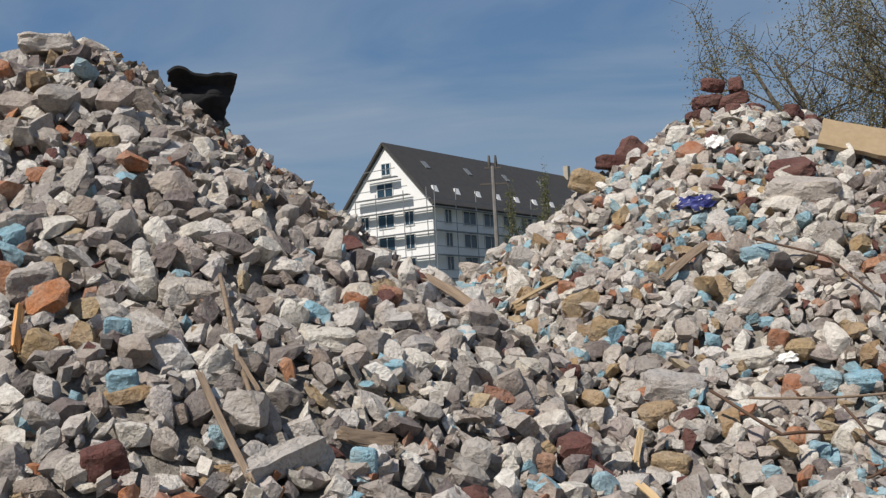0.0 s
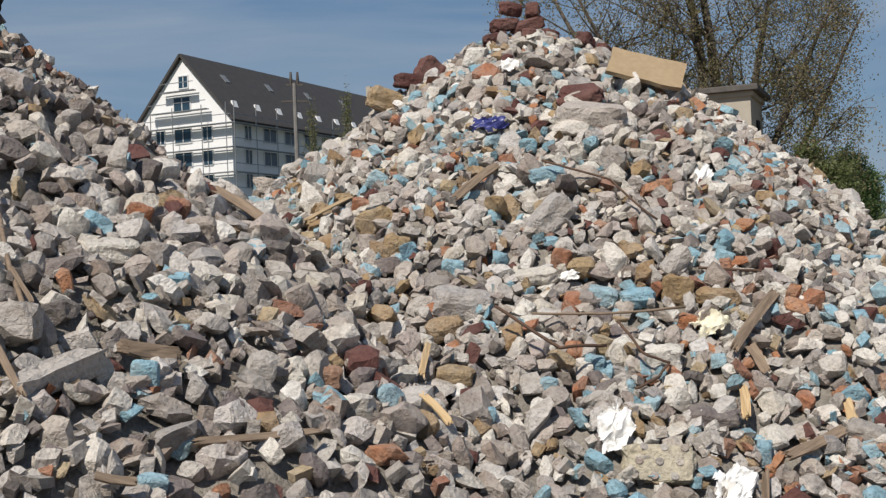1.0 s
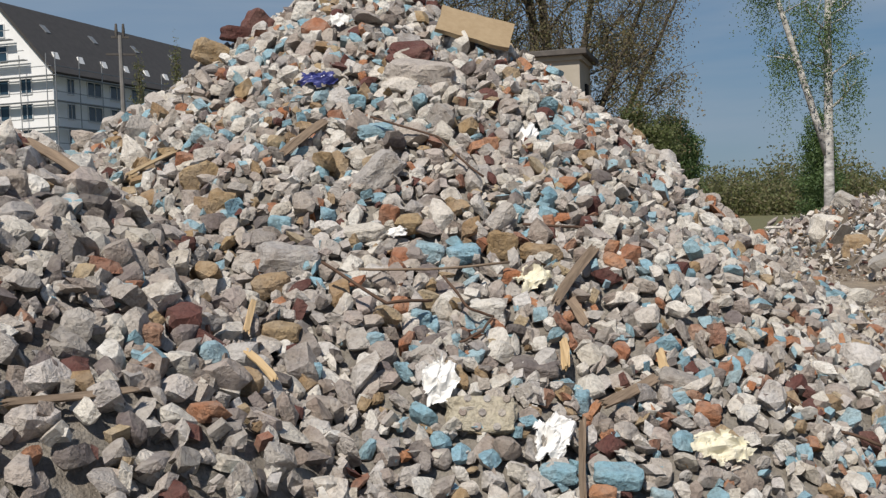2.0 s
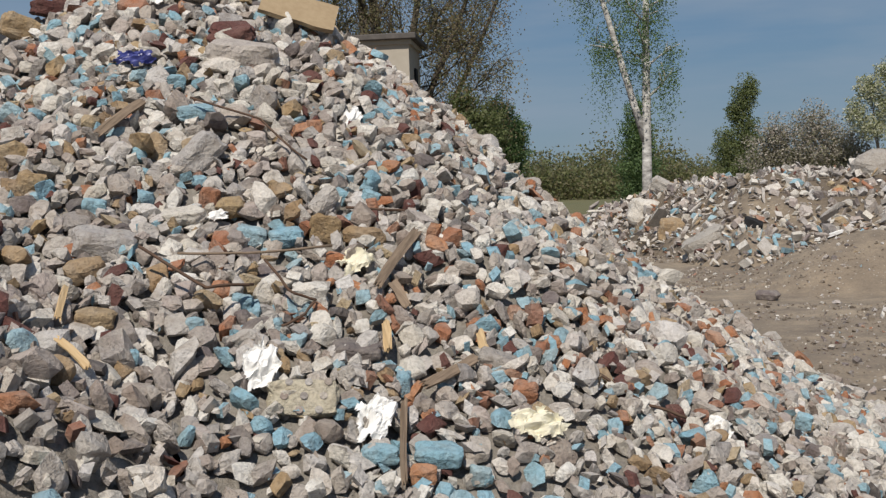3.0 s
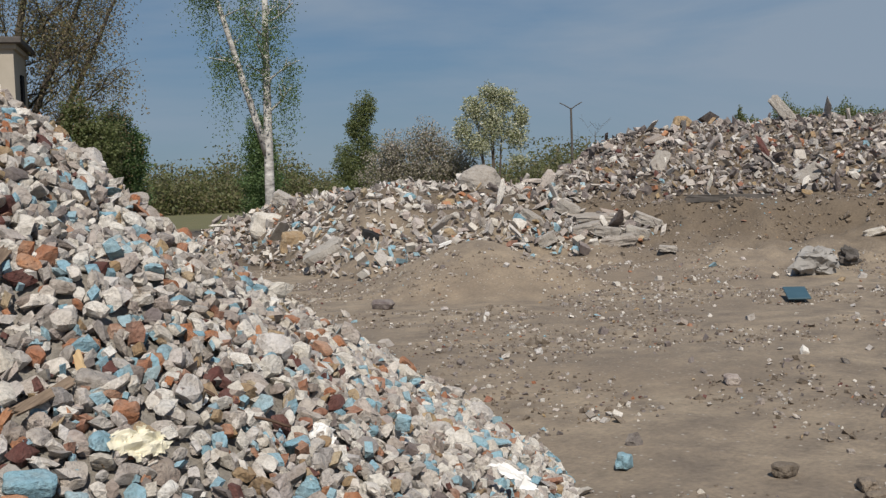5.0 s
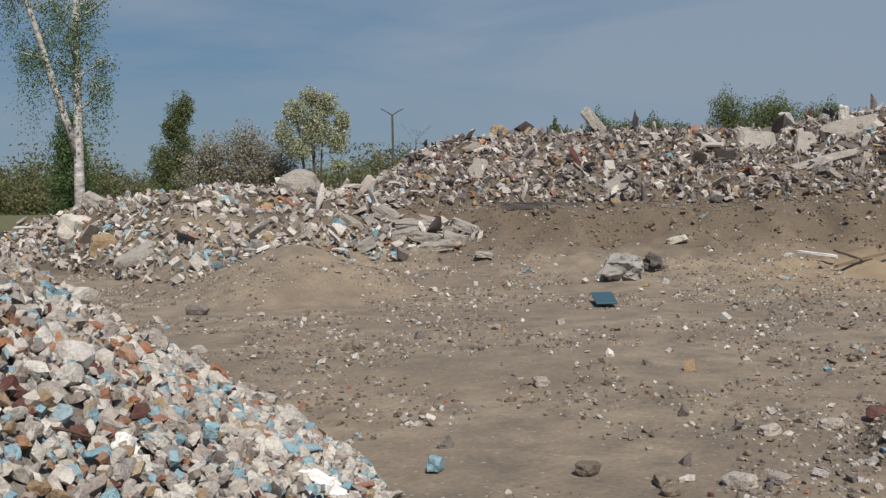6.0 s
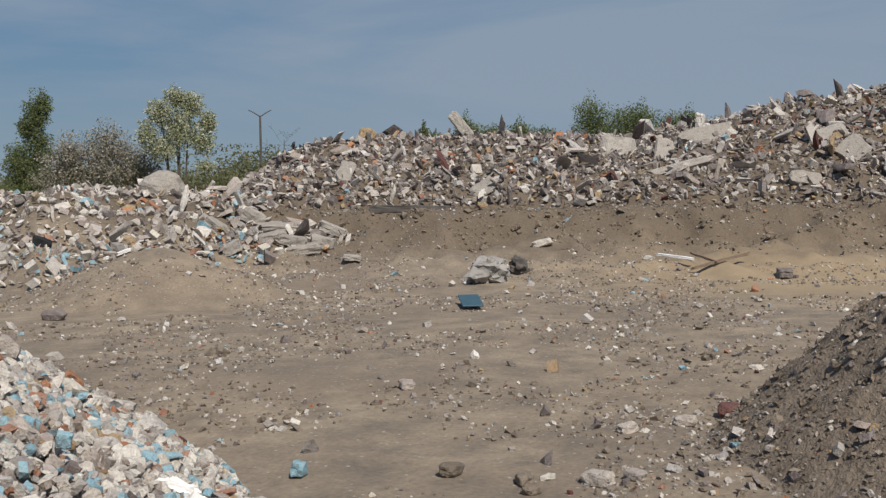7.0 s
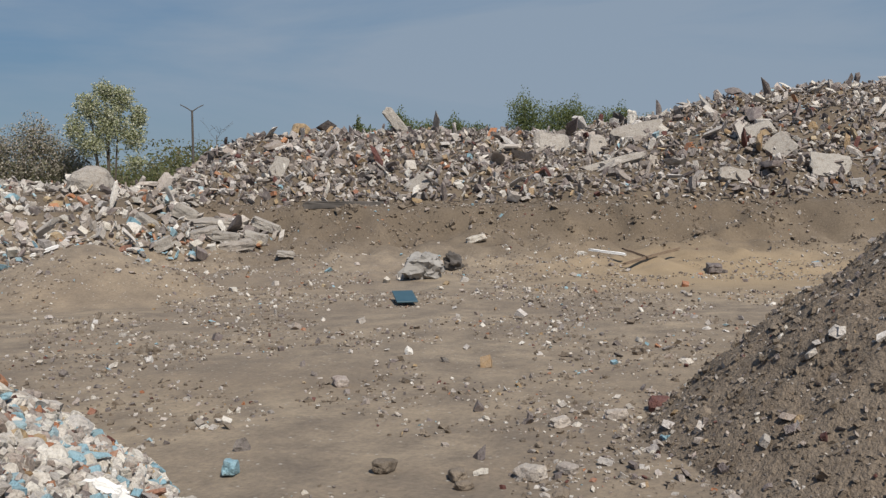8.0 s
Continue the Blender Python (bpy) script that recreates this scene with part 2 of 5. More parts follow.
    nt.links.new(vec, sx.inputs[0])
    fr = nt.nodes.new("ShaderNodeMapRange")
    fr.inputs["From Min"].default_value, fr.inputs["From Max"].default_value = 53, 58
    nt.links.new(sx.outputs["Value"], fr.inputs["Value"])
    grass, _ = noise_out(nt, 0.5, 5, 0.7, vec, 0.3, 0.7)
    gc = mixer(nt, "MIX", grass, (0.15, 0.128, 0.06), (0.09, 0.10, 0.038))
    mud = nt.nodes.new("ShaderNodeMapRange")
    mud.inputs["From Min"].default_value, mud.inputs["From Max"].default_value, mud.inputs["To Max"].default_value = 40, 44, 0.85
    nt.links.new(sx.outputs["Value"], mud.inputs["Value"])
    c = mixer(nt, "MIX", mud.outputs["Result"], c, (0.085, 0.07, 0.055))
    c = mixer(nt, "MIX", fr.outputs["Result"], c, gc)
    nt.links.new(c, b.inputs["Base Color"])
    bump(nt, b, raw, 0.6, 0.03)
    return m


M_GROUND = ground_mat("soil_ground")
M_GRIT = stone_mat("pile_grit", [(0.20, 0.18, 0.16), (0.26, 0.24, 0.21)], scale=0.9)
M_CONC = stone_mat("broken_concrete", [(0.320, 0.292, 0.270), (0.456, 0.424, 0.393), (0.582, 0.551, 0.520), (0.349, 0.288, 0.250), (0.272, 0.249, 0.240), (0.640, 0.614, 0.592), (0.407, 0.341, 0.311), (0.514, 0.463, 0.413), (0.281, 0.224, 0.189), (0.436, 0.405, 0.383), (0.563, 0.517, 0.469)], dusty=0.4, dust=(0.47, 0.425, 0.365))
M_PALE = stone_mat("pale_plaster", [(0.66, 0.605, 0.545), (0.72, 0.69, 0.635), (0.57, 0.525, 0.455), (0.78, 0.76, 0.72)], dusty=0.3, dust=(0.47, 0.425, 0.365))
M_BLUE = stone_mat("blue_paint", [(0.21, 0.38, 0.47), (0.29, 0.47, 0.55), (0.25, 0.43, 0.53), (0.37, 0.50, 0.545)], dusty=0.25)
M_BRICK = stone_mat("orange_brick", [(0.42, 0.17, 0.07), (0.34, 0.145, 0.08), (0.46, 0.22, 0.11), (0.29, 0.135, 0.09), (0.40, 0.23, 0.15)], dusty=0.32)
M_MAROON = stone_mat("maroon_brick", [(0.105, 0.038, 0.032), (0.13, 0.05, 0.042), (0.16, 0.072, 0.06)], dusty=0.08)
M_OCHRE = stone_mat("ochre_stone", [(0.40, 0.29, 0.16), (0.33, 0.22, 0.12), (0.46, 0.37, 0.24)], dusty=0.3)
M_DARK = stone_mat("dark_stone", [(0.13, 0.115, 0.11), (0.18, 0.15, 0.145), (0.21, 0.175, 0.17)], dusty=0.4)
STONES = [M_CONC, M_PALE, M_BLUE, M_BRICK, M_MAROON, M_OCHRE, M_DARK]
CONC, PALE, BLUE, BRICK, MAROON, OCHRE, DARK = range(7)
M_SLAB = stone_mat("grey_slab", [(0.30, 0.275, 0.25), (0.40, 0.375, 0.34), (0.35, 0.315, 0.28), (0.46, 0.43, 0.39)], dusty=0.4)
M_SOIL = stone_mat("dark_soil", [(0.20, 0.158, 0.117), (0.235, 0.187, 0.14)], dust=(0.26, 0.215, 0.165), scale=0.45)
M_CLOD = stone_mat("soil_clods", [(0.17, 0.138, 0.105), (0.21, 0.17, 0.13), (0.26, 0.213, 0.165)], dust=(0.24, 0.20, 0.16))
M_WOOD = plain_mat("weathered_wood", (0.12, 0.085, 0.058), (0.27, 0.20, 0.14), 6, 0.85, 0.4, 0.01, stretch3=(1.5, 14, 14))
M_SPLINT = plain_mat("orange_splinter", (0.50, 0.24, 0.08), (0.58, 0.33, 0.14), 6, 0.8, 0.3, 0.01, stretch3=(1.5, 14, 14))
M_BARE = plain_mat("fresh_wood", (0.50, 0.34, 0.17), (0.58, 0.43, 0.25), 6, 0.8, 0.3, 0.01, stretch3=(1.5, 14, 14))
M_BOARD = plain_mat("particle_board", (0.29, 0.21, 0.12), (0.36, 0.27, 0.165), 30, 0.9, 0.3, 0.006)
M_CLOTH = plain_mat("white_sheeting", (0.72, 0.71, 0.68), (0.82, 0.81, 0.79), 12, 0.6, 0.3, 0.01)
M_CREAM = plain_mat("cream_sheeting", (0.62, 0.58, 0.44), (0.74, 0.70, 0.56), 12, 0.65, 0.3, 0.01)
M_BLACK = plain_mat("black_felt", (0.007, 0.007, 0.008), (0.016, 0.016, 0.018), 12, 0.95, 0.3, 0.02)
M_NAVY = plain_mat("navy_film", (0.03, 0.035, 0.16), (0.07, 0.08, 0.26), 12, 0.35, 0.3, 0.01)
M_WIRE = plain_mat("rusty_wire", (0.07, 0.045, 0.032), (0.14, 0.08, 0.05), 30, 0.8, 0.2, 0.002, metal=0.3)
M_BARK = plain_mat("dark_bark", (0.055, 0.045, 0.036), (0.12, 0.10, 0.08), 5, 0.95, 0.6, 0.03)
M_BIRCH = plain_mat("birch_bark", (0.10, 0.09, 0.085), (0.74, 0.72, 0.68), 2.6, 0.8, 0.3, 0.01, stretch3=(1, 1, 2.6))
M_LEAF_BROWN = leaf_mat("bronze_leaves", [(0.17, 0.135, 0.075), (0.22, 0.17, 0.09), (0.15, 0.165, 0.065), (0.29, 0.23, 0.14)], through_light=0.4)
M_LEAF_BIRCH = leaf_mat("birch_leaves", [(0.10, 0.165, 0.06), (0.15, 0.225, 0.08), (0.13, 0.20, 0.09)], through_light=0.5)
M_LEAF_GREEN = leaf_mat("green_leaves", [(0.13, 0.17, 0.06), (0.18, 0.22, 0.085), (0.22, 0.25, 0.11), (0.15, 0.15, 0.075)], through_light=0.5)
M_LEAF_OLIVE = leaf_mat("olive_leaves", [(0.13, 0.15, 0.055), (0.18, 0.19, 0.075), (0.23, 0.20, 0.11), (0.15, 0.18, 0.07), (0.20, 0.16, 0.105)], through_light=0.5)
M_BLOSSOM = leaf_mat("white_blossom", [(0.56, 0.55, 0.42), (0.40, 0.42, 0.24), (0.16, 0.19, 0.07), (0.64, 0.63, 0.52), (0.26, 0.28, 0.13)], through_light=0.3)
M_BLOSSOM_DULL = leaf_mat("dull_blossom", [(0.26, 0.23, 0.19), (0.42, 0.37, 0.33), (0.17, 0.17, 0.09), (0.15, 0.14, 0.09)], through_light=0.15)
M_WHITE = plain_mat("white_insulation", (0.74, 0.74, 0.74), (0.80, 0.80, 0.80), 0.6, 0.8, 0.05, 0.02)
M_ROOF = plain_mat("dark_roof_tiles", (0.035, 0.032, 0.03), (0.055, 0.05, 0.047), 1.5, 0.7, 0.3, 0.05)
M_GLASS = plain_mat("window_glass", (0.02, 0.045, 0.07), (0.03, 0.06, 0.09), 0.4, 0.12, 0.0, 0.01)
M_STEEL = plain_mat("scaffold_steel", (0.20, 0.21, 0.22), (0.28, 0.29, 0.30), 3, 0.5, 0.1, 0.01, metal=0.5)
M_RENDER = plain_mat("old_render", (0.36, 0.32, 0.26), (0.43, 0.385, 0.32), 1.6, 0.95, 0.4, 0.02)
M_TAR = plain_mat("tarred_roof", (0.06, 0.055, 0.05), (0.12, 0.105, 0.095), 3, 0.9, 0.3, 0.02)
M_POST = plain_mat("grey_concrete_post", (0.15, 0.142, 0.135), (0.21, 0.20, 0.19), 4, 0.9, 0.3, 0.01)


# ---- mesh helpers ----
def mesh_of(name, verts, faces, mats, index=None, smooth=False):
    me = bpy.data.meshes.new(name)
    me.from_pydata(verts if isinstance(verts, list) else verts.tolist(), [], faces if isinstance(faces, list) else faces.tolist())
    for m in (mats if isinstance(mats, (list, tuple)) else [mats]):
        me.materials.append(m)
    if index is not None:
        me.polygons.foreach_set("material_index", np.asarray(index, dtype=np.int32))
    if smooth:
        me.polygons.foreach_set("use_smooth", np.ones(len(me.polygons), dtype=bool))
    me.update()
    return me


def part(name, bm, material, parent, label=""):
    """Links a bmesh or a mesh as ONE object under a thing or a part."""
    if isinstance(bm, bpy.types.Mesh):
        me = bm
    else:
        me = bpy.data.meshes.new(name)
        bm.to_mesh(me)
        bm.free()
    if material is not None and not me.materials:
        me.materials.append(material)
    ob = new(name, me)
    ob.parent = parent
    return tagged(ob, label) if label else ob


def box(bm, cx, cy, cz, sx, sy, sz, m=None):
    t = Matrix.Translation((cx, cy, cz)) @ Matrix.Diagonal((sx, sy, sz, 1))
    bmesh.ops.create_cube(bm, size=1, matrix=(m @ t) if m else t)
    return bm


def box_mesh(sx, sy, sz, cx=0, cy=0, cz=0, bevel=0.0):
    bm = box(bmesh.new(), cx, cy, cz, sx, sy, sz)
    if bevel:
        bmesh.ops.bevel(bm, geom=bm.edges[:], offset=bevel, segments=1, affect="EDGES")
    return bm


def tube(points, radii, sides=6):
    """Vertices and faces of a tapered tube along points."""
    vs, fs = [], []
    for k, p in enumerate(points):
        a, b = Vector(points[max(0, k - 1)]), Vector(points[min(len(points) - 1, k + 1)])
        d = (b - a).normalized() if (b - a).length > 1e-9 else Vector((0, 0, 1))
        s = d.cross(Vector((0.3, 0.9, 0.2)))
        s = s.normalized() if s.length > 1e-3 else Vector((1, 0, 0))
        w = d.cross(s)
        for j in range(sides):
            q = 2 * math.pi * j / sides
            vs.append(Vector(p) + (s * math.cos(q) + w * math.sin(q)) * radii[k])
    for k in range(len(points) - 1):
        for j in range(sides):
            i, n = k * sides + j, k * sides + (j + 1) % sides
            fs.append((i, n, n + sides, i + sides))
    fs.append(tuple(range(sides - 1, -1, -1)))
    fs.append(tuple(range(len(vs) - sides, len(vs))))
    return [tuple(v) for v in vs], fs


def heightfield(fn, xs, ys):
    gx, gy = np.meshgrid(xs, ys)
    z = fn(gx, gy)
    v = np.stack([gx.ravel(), gy.ravel(), z.ravel()], 1)
    nx, ny = len(xs), len(ys)
    i = (np.arange(ny - 1)[:, None] * nx + np.arange(nx - 1)[None, :]).ravel()
    return v, np.stack([i, i + 1, i + nx + 1, i + nx], 1)


# ---- ground ----
def spaced(lo, a, b, hi, d):
    mid = np.arange(a, b + 1e-6, d)
    g = d * np.cumsum(1.32 ** np.arange(1, 40))
    left, right = (a - g)[a - g > lo][::-1], (b + g)[b + g < hi]
    return np.concatenate([[lo], left, mid, right, [hi]])


gv, gf = heightfield(terrain, spaced(-2500, -3, 27, 2500, 0.13), spaced(-2500, -5, 22, 2500, 0.13))
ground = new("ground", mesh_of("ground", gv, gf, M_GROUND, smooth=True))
tagged(ground, "trampled brown soil of a demolition site, running into dry grass", "ground", kind="structure")


# ---- rubble ----
def stone_shape(rng, flat=0.75, chop=0.5, skew=0.2, worn=0.0, narrow=1.0):
    """A broken angular lump, about 1 across: a skewed block with some of its corners knocked off."""
    bm = bmesh.new()
    ext = np.array([0.5, 0.5 * narrow * rng.uniform(0.55, 0.95), 0.5 * flat * rng.uniform(0.75, 1.1)])
    lean = rng.normal(0, skew, (3, 3))
    np.fill_diagonal(lean, 1)
    for cx in (-1, 1):
        for cy in (-1, 1):
            for cz in (-1, 1):
                p = np.array([cx, cy, cz]) * rng.uniform(0.72, 1.0, 3)
                if rng.random() < chop:
                    for k in range(3):
                        q = p.copy()
                        q[k] *= rng.uniform(-0.45, 0.65)
                        q += rng.normal(0, 0.06, 3)
                        bm.verts.new(lean @ q * ext)
                else:
                    bm.verts.new(lean @ p * ext)
    bmesh.ops.convex_hull(bm, input=bm.verts[:])
    for v in [v for v in bm.verts if not v.link_faces]:
        bm.verts.remove(v)
    bmesh.ops.dissolve_limit(bm, angle_limit=radians(9), verts=bm.verts[:], edges=bm.edges[:])
    if worn:
        bmesh.ops.triangulate(bm, faces=bm.faces[:])
        bmesh.ops.subdivide_edges(bm, edges=[e for e in bm.edges if e.calc_length() > 0.42], cuts=1)
        bmesh.ops.smooth_vert(bm, verts=bm.verts[:], factor=0.2, use_axis_x=True, use_axis_y=True, use_axis_z=True)
        for v in bm.verts:
            v.co += Vector(rng.normal(0, worn, 3))
    bmesh.ops.triangulate(bm, faces=bm.faces[:])
    bm.normal_update()
    bm.verts.index_update()
    vs = np.array([v.co[:] for v in bm.verts])
    fs = np.array([[v.index for v in f.verts] for f in bm.faces])
    ns = np.array([f.normal[:] for f in bm.faces])
    bm.free()
    return vs, fs, ns


rng = np.random.default_rng(7)
SHAPES = [stone_shape(rng, f, c, k, 0.016) for f, c, k in [(0.85, 0.75, 0.20)] * 26 + [(0.62, 0.7, 0.22)] * 24 + [(0.95, 0.5, 0.18)] * 8 + [(0.42, 0.6, 0.25)] * 10]
SHARDS = [stone_shape(rng, f, 0.4, 0.2, 0.0, w) for f, w in [(0.16, 0.45), (0.22, 0.35), (0.14, 0.7), (0.3, 0.5), (0.2, 0.28), (0.26, 0.8)] * 3]
SMALL = [stone_shape(rng, 0.7, 0.0, 0.35) for _ in range(14)]


def turns(rng, n, wild):
    a, b, c = rng.uniform(0, 6.28, n), rng.normal(0, wild, n), rng.normal(0, wild, n)
    o, z = np.ones(n), np.zeros(n)
    rz = np.stack([np.cos(a), -np.sin(a), z, np.sin(a), np.cos(a), z, z, z, o], 1).reshape(n, 3, 3)
    ry = np.stack([np.cos(b), z, np.sin(b), z, o, z, -np.sin(b), z, np.cos(b)], 1).reshape(n, 3, 3)
    rx = np.stack([o, z, z, z, np.cos(c), -np.sin(c), z, np.sin(c), np.cos(c)], 1).reshape(n, 3, 3)
    return rx @ ry @ rz


def slope_frames(fn, x, y):
    e = 0.06
    n = np.stack([fn(x - e, y) - fn(x + e, y), fn(x, y - e) - fn(x, y + e), np.full(len(x), 2 * e)], 1)
    n /= np.linalg.norm(n, axis=1)[:, None]
    t = np.cross(np.array([[0, 1, 0.01]]), n)
    t /= np.linalg.norm(t, axis=1)[:, None]
    return np.stack([t, np.cross(n, t), n], 2)


def spread(rng, inside, size_at, tries, cell=0.3, gap=0.44):
    """Places for stones, large ones first, that keep clear of one another. Returns rows of x, y, size."""
    x0, x1, y0, y1 = inside
    s = np.sort(size_at(rng, tries))[::-1]
    xs, ys = rng.uniform(x0, x1, tries), rng.uniform(y0, y1, tries)
    grid, out = {}, []
    for x, y, d in zip(xs, ys, s):
        i, j = int(x // cell), int(y // cell)
        ok = True
        for a in (i - 1, i, i + 1):
            for b in (j - 1, j, j + 1):
                for (px, py, pd) in grid.get((a, b), ()):
                    if (px - x) ** 2 + (py - y) ** 2 < (gap * (pd + d)) ** 2:
                        ok = False
                        break
                if not ok:
                    break
            if not ok:
                break
        if ok:
            grid.setdefault((i, j), []).append((x, y, d))
            out.append((x, y, d))
    return np.array(out)


def stone_rows(rng, fn, spots, shapes, mix_at, sink=0.12, wild=0.5):
    """For each spot a shape, a turn, a place and a material."""
    n = len(spots)
    x, y, d = spots[:, 0], spots[:, 1], spots[:, 2]
    fr = slope_frames(fn, x, y)
    r = fr @ turns(rng, n, wild)
    p = np.stack([x, y, fn(x, y)], 1) + fr[:, :, 2] * (d * (0.32 - sink + rng.uniform(-0.08, 0.16, n)))[:, None]
    k, pick = rng.integers(len(shapes), size=n), rng.random(n)
    cum = np.cumsum(np.array([mix_at(a, b) for a, b in zip(x, y)], dtype=float), axis=1)
    m = (pick[:, None] * cum[:, -1:] > cum).sum(1)
    return [(int(k[i]), r[i], p[i], float(d[i]), int(m[i])) for i in range(n)]


def face_mats(rng, r, ns, m):
    """Painted pieces keep bare concrete on their broken faces."""
    if m != BLUE or rng.random() < 0.35:
        return np.full(len(ns), m)
    d = r.T @ np.array([rng.normal(0, 0.5) - 0.2, -0.7 + rng.normal(0, 0.5), 0.7])
    d /= np.linalg.norm(d)
    return np.where(ns @ d > 0.15, BLUE, CONC if rng.random() < 0.7 else PALE)


def joined(name, rng, rows, shapes, parent):
    vs, fs, ms, n = [], [], [], 0
    for k, r, p, d, m in rows:
        v, f, nn = shapes[k]
        vs.append(v @ r.T * d + p)
        fs.append(f + n)
        ms.append(face_mats(rng, r, nn, m))
        n += len(v)
    me = mesh_of(name, np.concatenate(vs), np.concatenate(fs), STONES, np.concatenate(ms))
    return tagged(part(name, me, None, parent), kind="stuff")


STONE_DATA = {}


def single(name, rng, row, shapes, parent):
    """One stone as an object of its own; alike stones share their mesh."""
    k, r, p, d, m = row
    key = (id(shapes), k, m, int(rng.integers(3)) if m == BLUE else 0)
    if key not in STONE_DATA:
        v, f, nn = shapes[k]
        STONE_DATA[key] = mesh_of(name, v, f, STONES, face_mats(rng, np.eye(3), nn, m))
    ob = part(name, STONE_DATA[key], None, parent)
    ob.matrix_basis = Matrix.Translation(p) @ Matrix(r.tolist()).to_4x4() @ Matrix.Diagonal((d, d, d, 1))
    return ob


def both(x, y):
    a, b = pile_left(x, y), pile_right(x, y)
    k = 0.14
    hh = np.clip(0.5 + 0.5 * (a - b) / k, 0, 1)
    return b + (a - b) * hh + k * hh * (1 - hh)


def mix_left(x, y):
    if both(x, y) < 1.75 and x > -0.35:
        return (60, 16, 4, 3, 3, 3, 13)
    if x < 0.1 and y < 3.4:
        return (60, 17, 3, 4, 2, 4, 12)
    return (62, 11, 2.5, 2.5, 2, 3, 18)


def mix_right(x, y):
    if x < 0.9 and y < 4.3:
        return (62, 13, 7, 4, 2, 4, 9)
    if x > 2.4:
        return (42, 34, 11, 6, 1.5, 4, 2)
    return (47, 25, 11, 6, 2, 6, 3)


def make_pile(label, fn, own, region, sizes, tries, mix, seed, near):
    rng = np.random.default_rng(seed)
    base = new("rubble_pile")
    tagged(base, label, "rubble pile")
    xs, ys = np.arange(region[0], region[1], 0.09), np.arange(region[2], region[3], 0.09)
    v, f = heightfield(lambda x, y: both(x, y) - 0.02, xs, ys)
    c = v[f].mean(1)
    keep = own(c[:, 0], c[:, 1]) & (c[:, 2] > -0.12)
    used, inv = np.unique(f[keep], return_inverse=True)
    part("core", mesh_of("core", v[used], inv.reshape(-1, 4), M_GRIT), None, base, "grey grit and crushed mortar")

    def trim(s):
        return s[own(s[:, 0], s[:, 1]) & (both(s[:, 0], s[:, 1]) > -0.01)]

    def thin(s):
        return s[(s[:, 1] < 6.6) | (rng.random(len(s)) < 0.4)]

    under = thin(trim(spread(rng, region, lambda r, n: np.clip(r.lognormal(math.log(sizes), 0.28, n), sizes * 0.6, sizes * 1.55), int(tries * 1.2), 0.10, 0.345)))
    under[:, 2] *= np.clip(0.80 + 0.20 * (under[:, 1] - 2.4) / 1.2, 0.80, 1.0)
    big = thin(trim(spread(rng, region, lambda r, n: np.clip(r.lognormal(math.log(sizes * 1.4), 0.30, n), sizes * 0.8, sizes * 2.5), 3800, 0.25, 0.46)))
    big[:, 2] *= np.clip(0.56 + 0.44 * (big[:, 1] - 2.3) / 2.0, 0.56, 1.0)
    def fine(q):
        return (q[:, 0] > -1.5) & (q[:, 0] < -0.2) & (q[:, 1] > 4.35 - 0.25 * (q[:, 0] + 0.8)) & (q[:, 1] < 5.9)

    big = big[~fine(big) | (rng.random(len(big)) < 0.05)]
    under[:, 2] *= np.where(fine(under), 0.5, 1.0)
    rows = stone_rows(rng, both, under, SHAPES, mix, sink=0.16, wild=0.45) + stone_rows(rng, both, big, SHAPES, mix, sink=-0.02, wild=0.4)
    front = [k for k, r in enumerate(rows) if near(r[2][0], r[2][1])]
    front = set(sorted(front, key=lambda k: -rows[k][3])[:300])
    for k in sorted(front):
        single("stone", rng, rows[k], SHAPES, base)
    joined("loose_rubble", rng, [r for k, r in enumerate(rows) if k not in front], SHAPES, base)
    n = 24000
    little = thin(trim(np.stack([rng.uniform(region[0], region[1], n), rng.uniform(region[2], region[3], n), rng.uniform(0.02, 0.055, n)], 1)))
    joined("gravel", rng, stone_rows(rng, both, little, SMALL, mix, sink=-0.1, wild=1.0), SMALL, base)
    return base


make_pile("steep pile of grey broken concrete and stone", both, lambda x, y: pile_left(x, y) >= pile_right(x, y), (-6.3, 1.6, 0.3, 9.6), 0.070, 42000,
          mix_left, 11, lambda x, y: y < 4.2 and -2.2 < x < 0.6)
make_pile("steep pile of broken concrete, brick and blue-painted plaster", both, lambda x, y: pile_left(x, y) < pile_right(x, y), (-1.6, 6.2, 1.5, 10.7), 0.056, 60000,
          mix_right, 12, lambda x, y: y < 4.6 and x < 3.6)


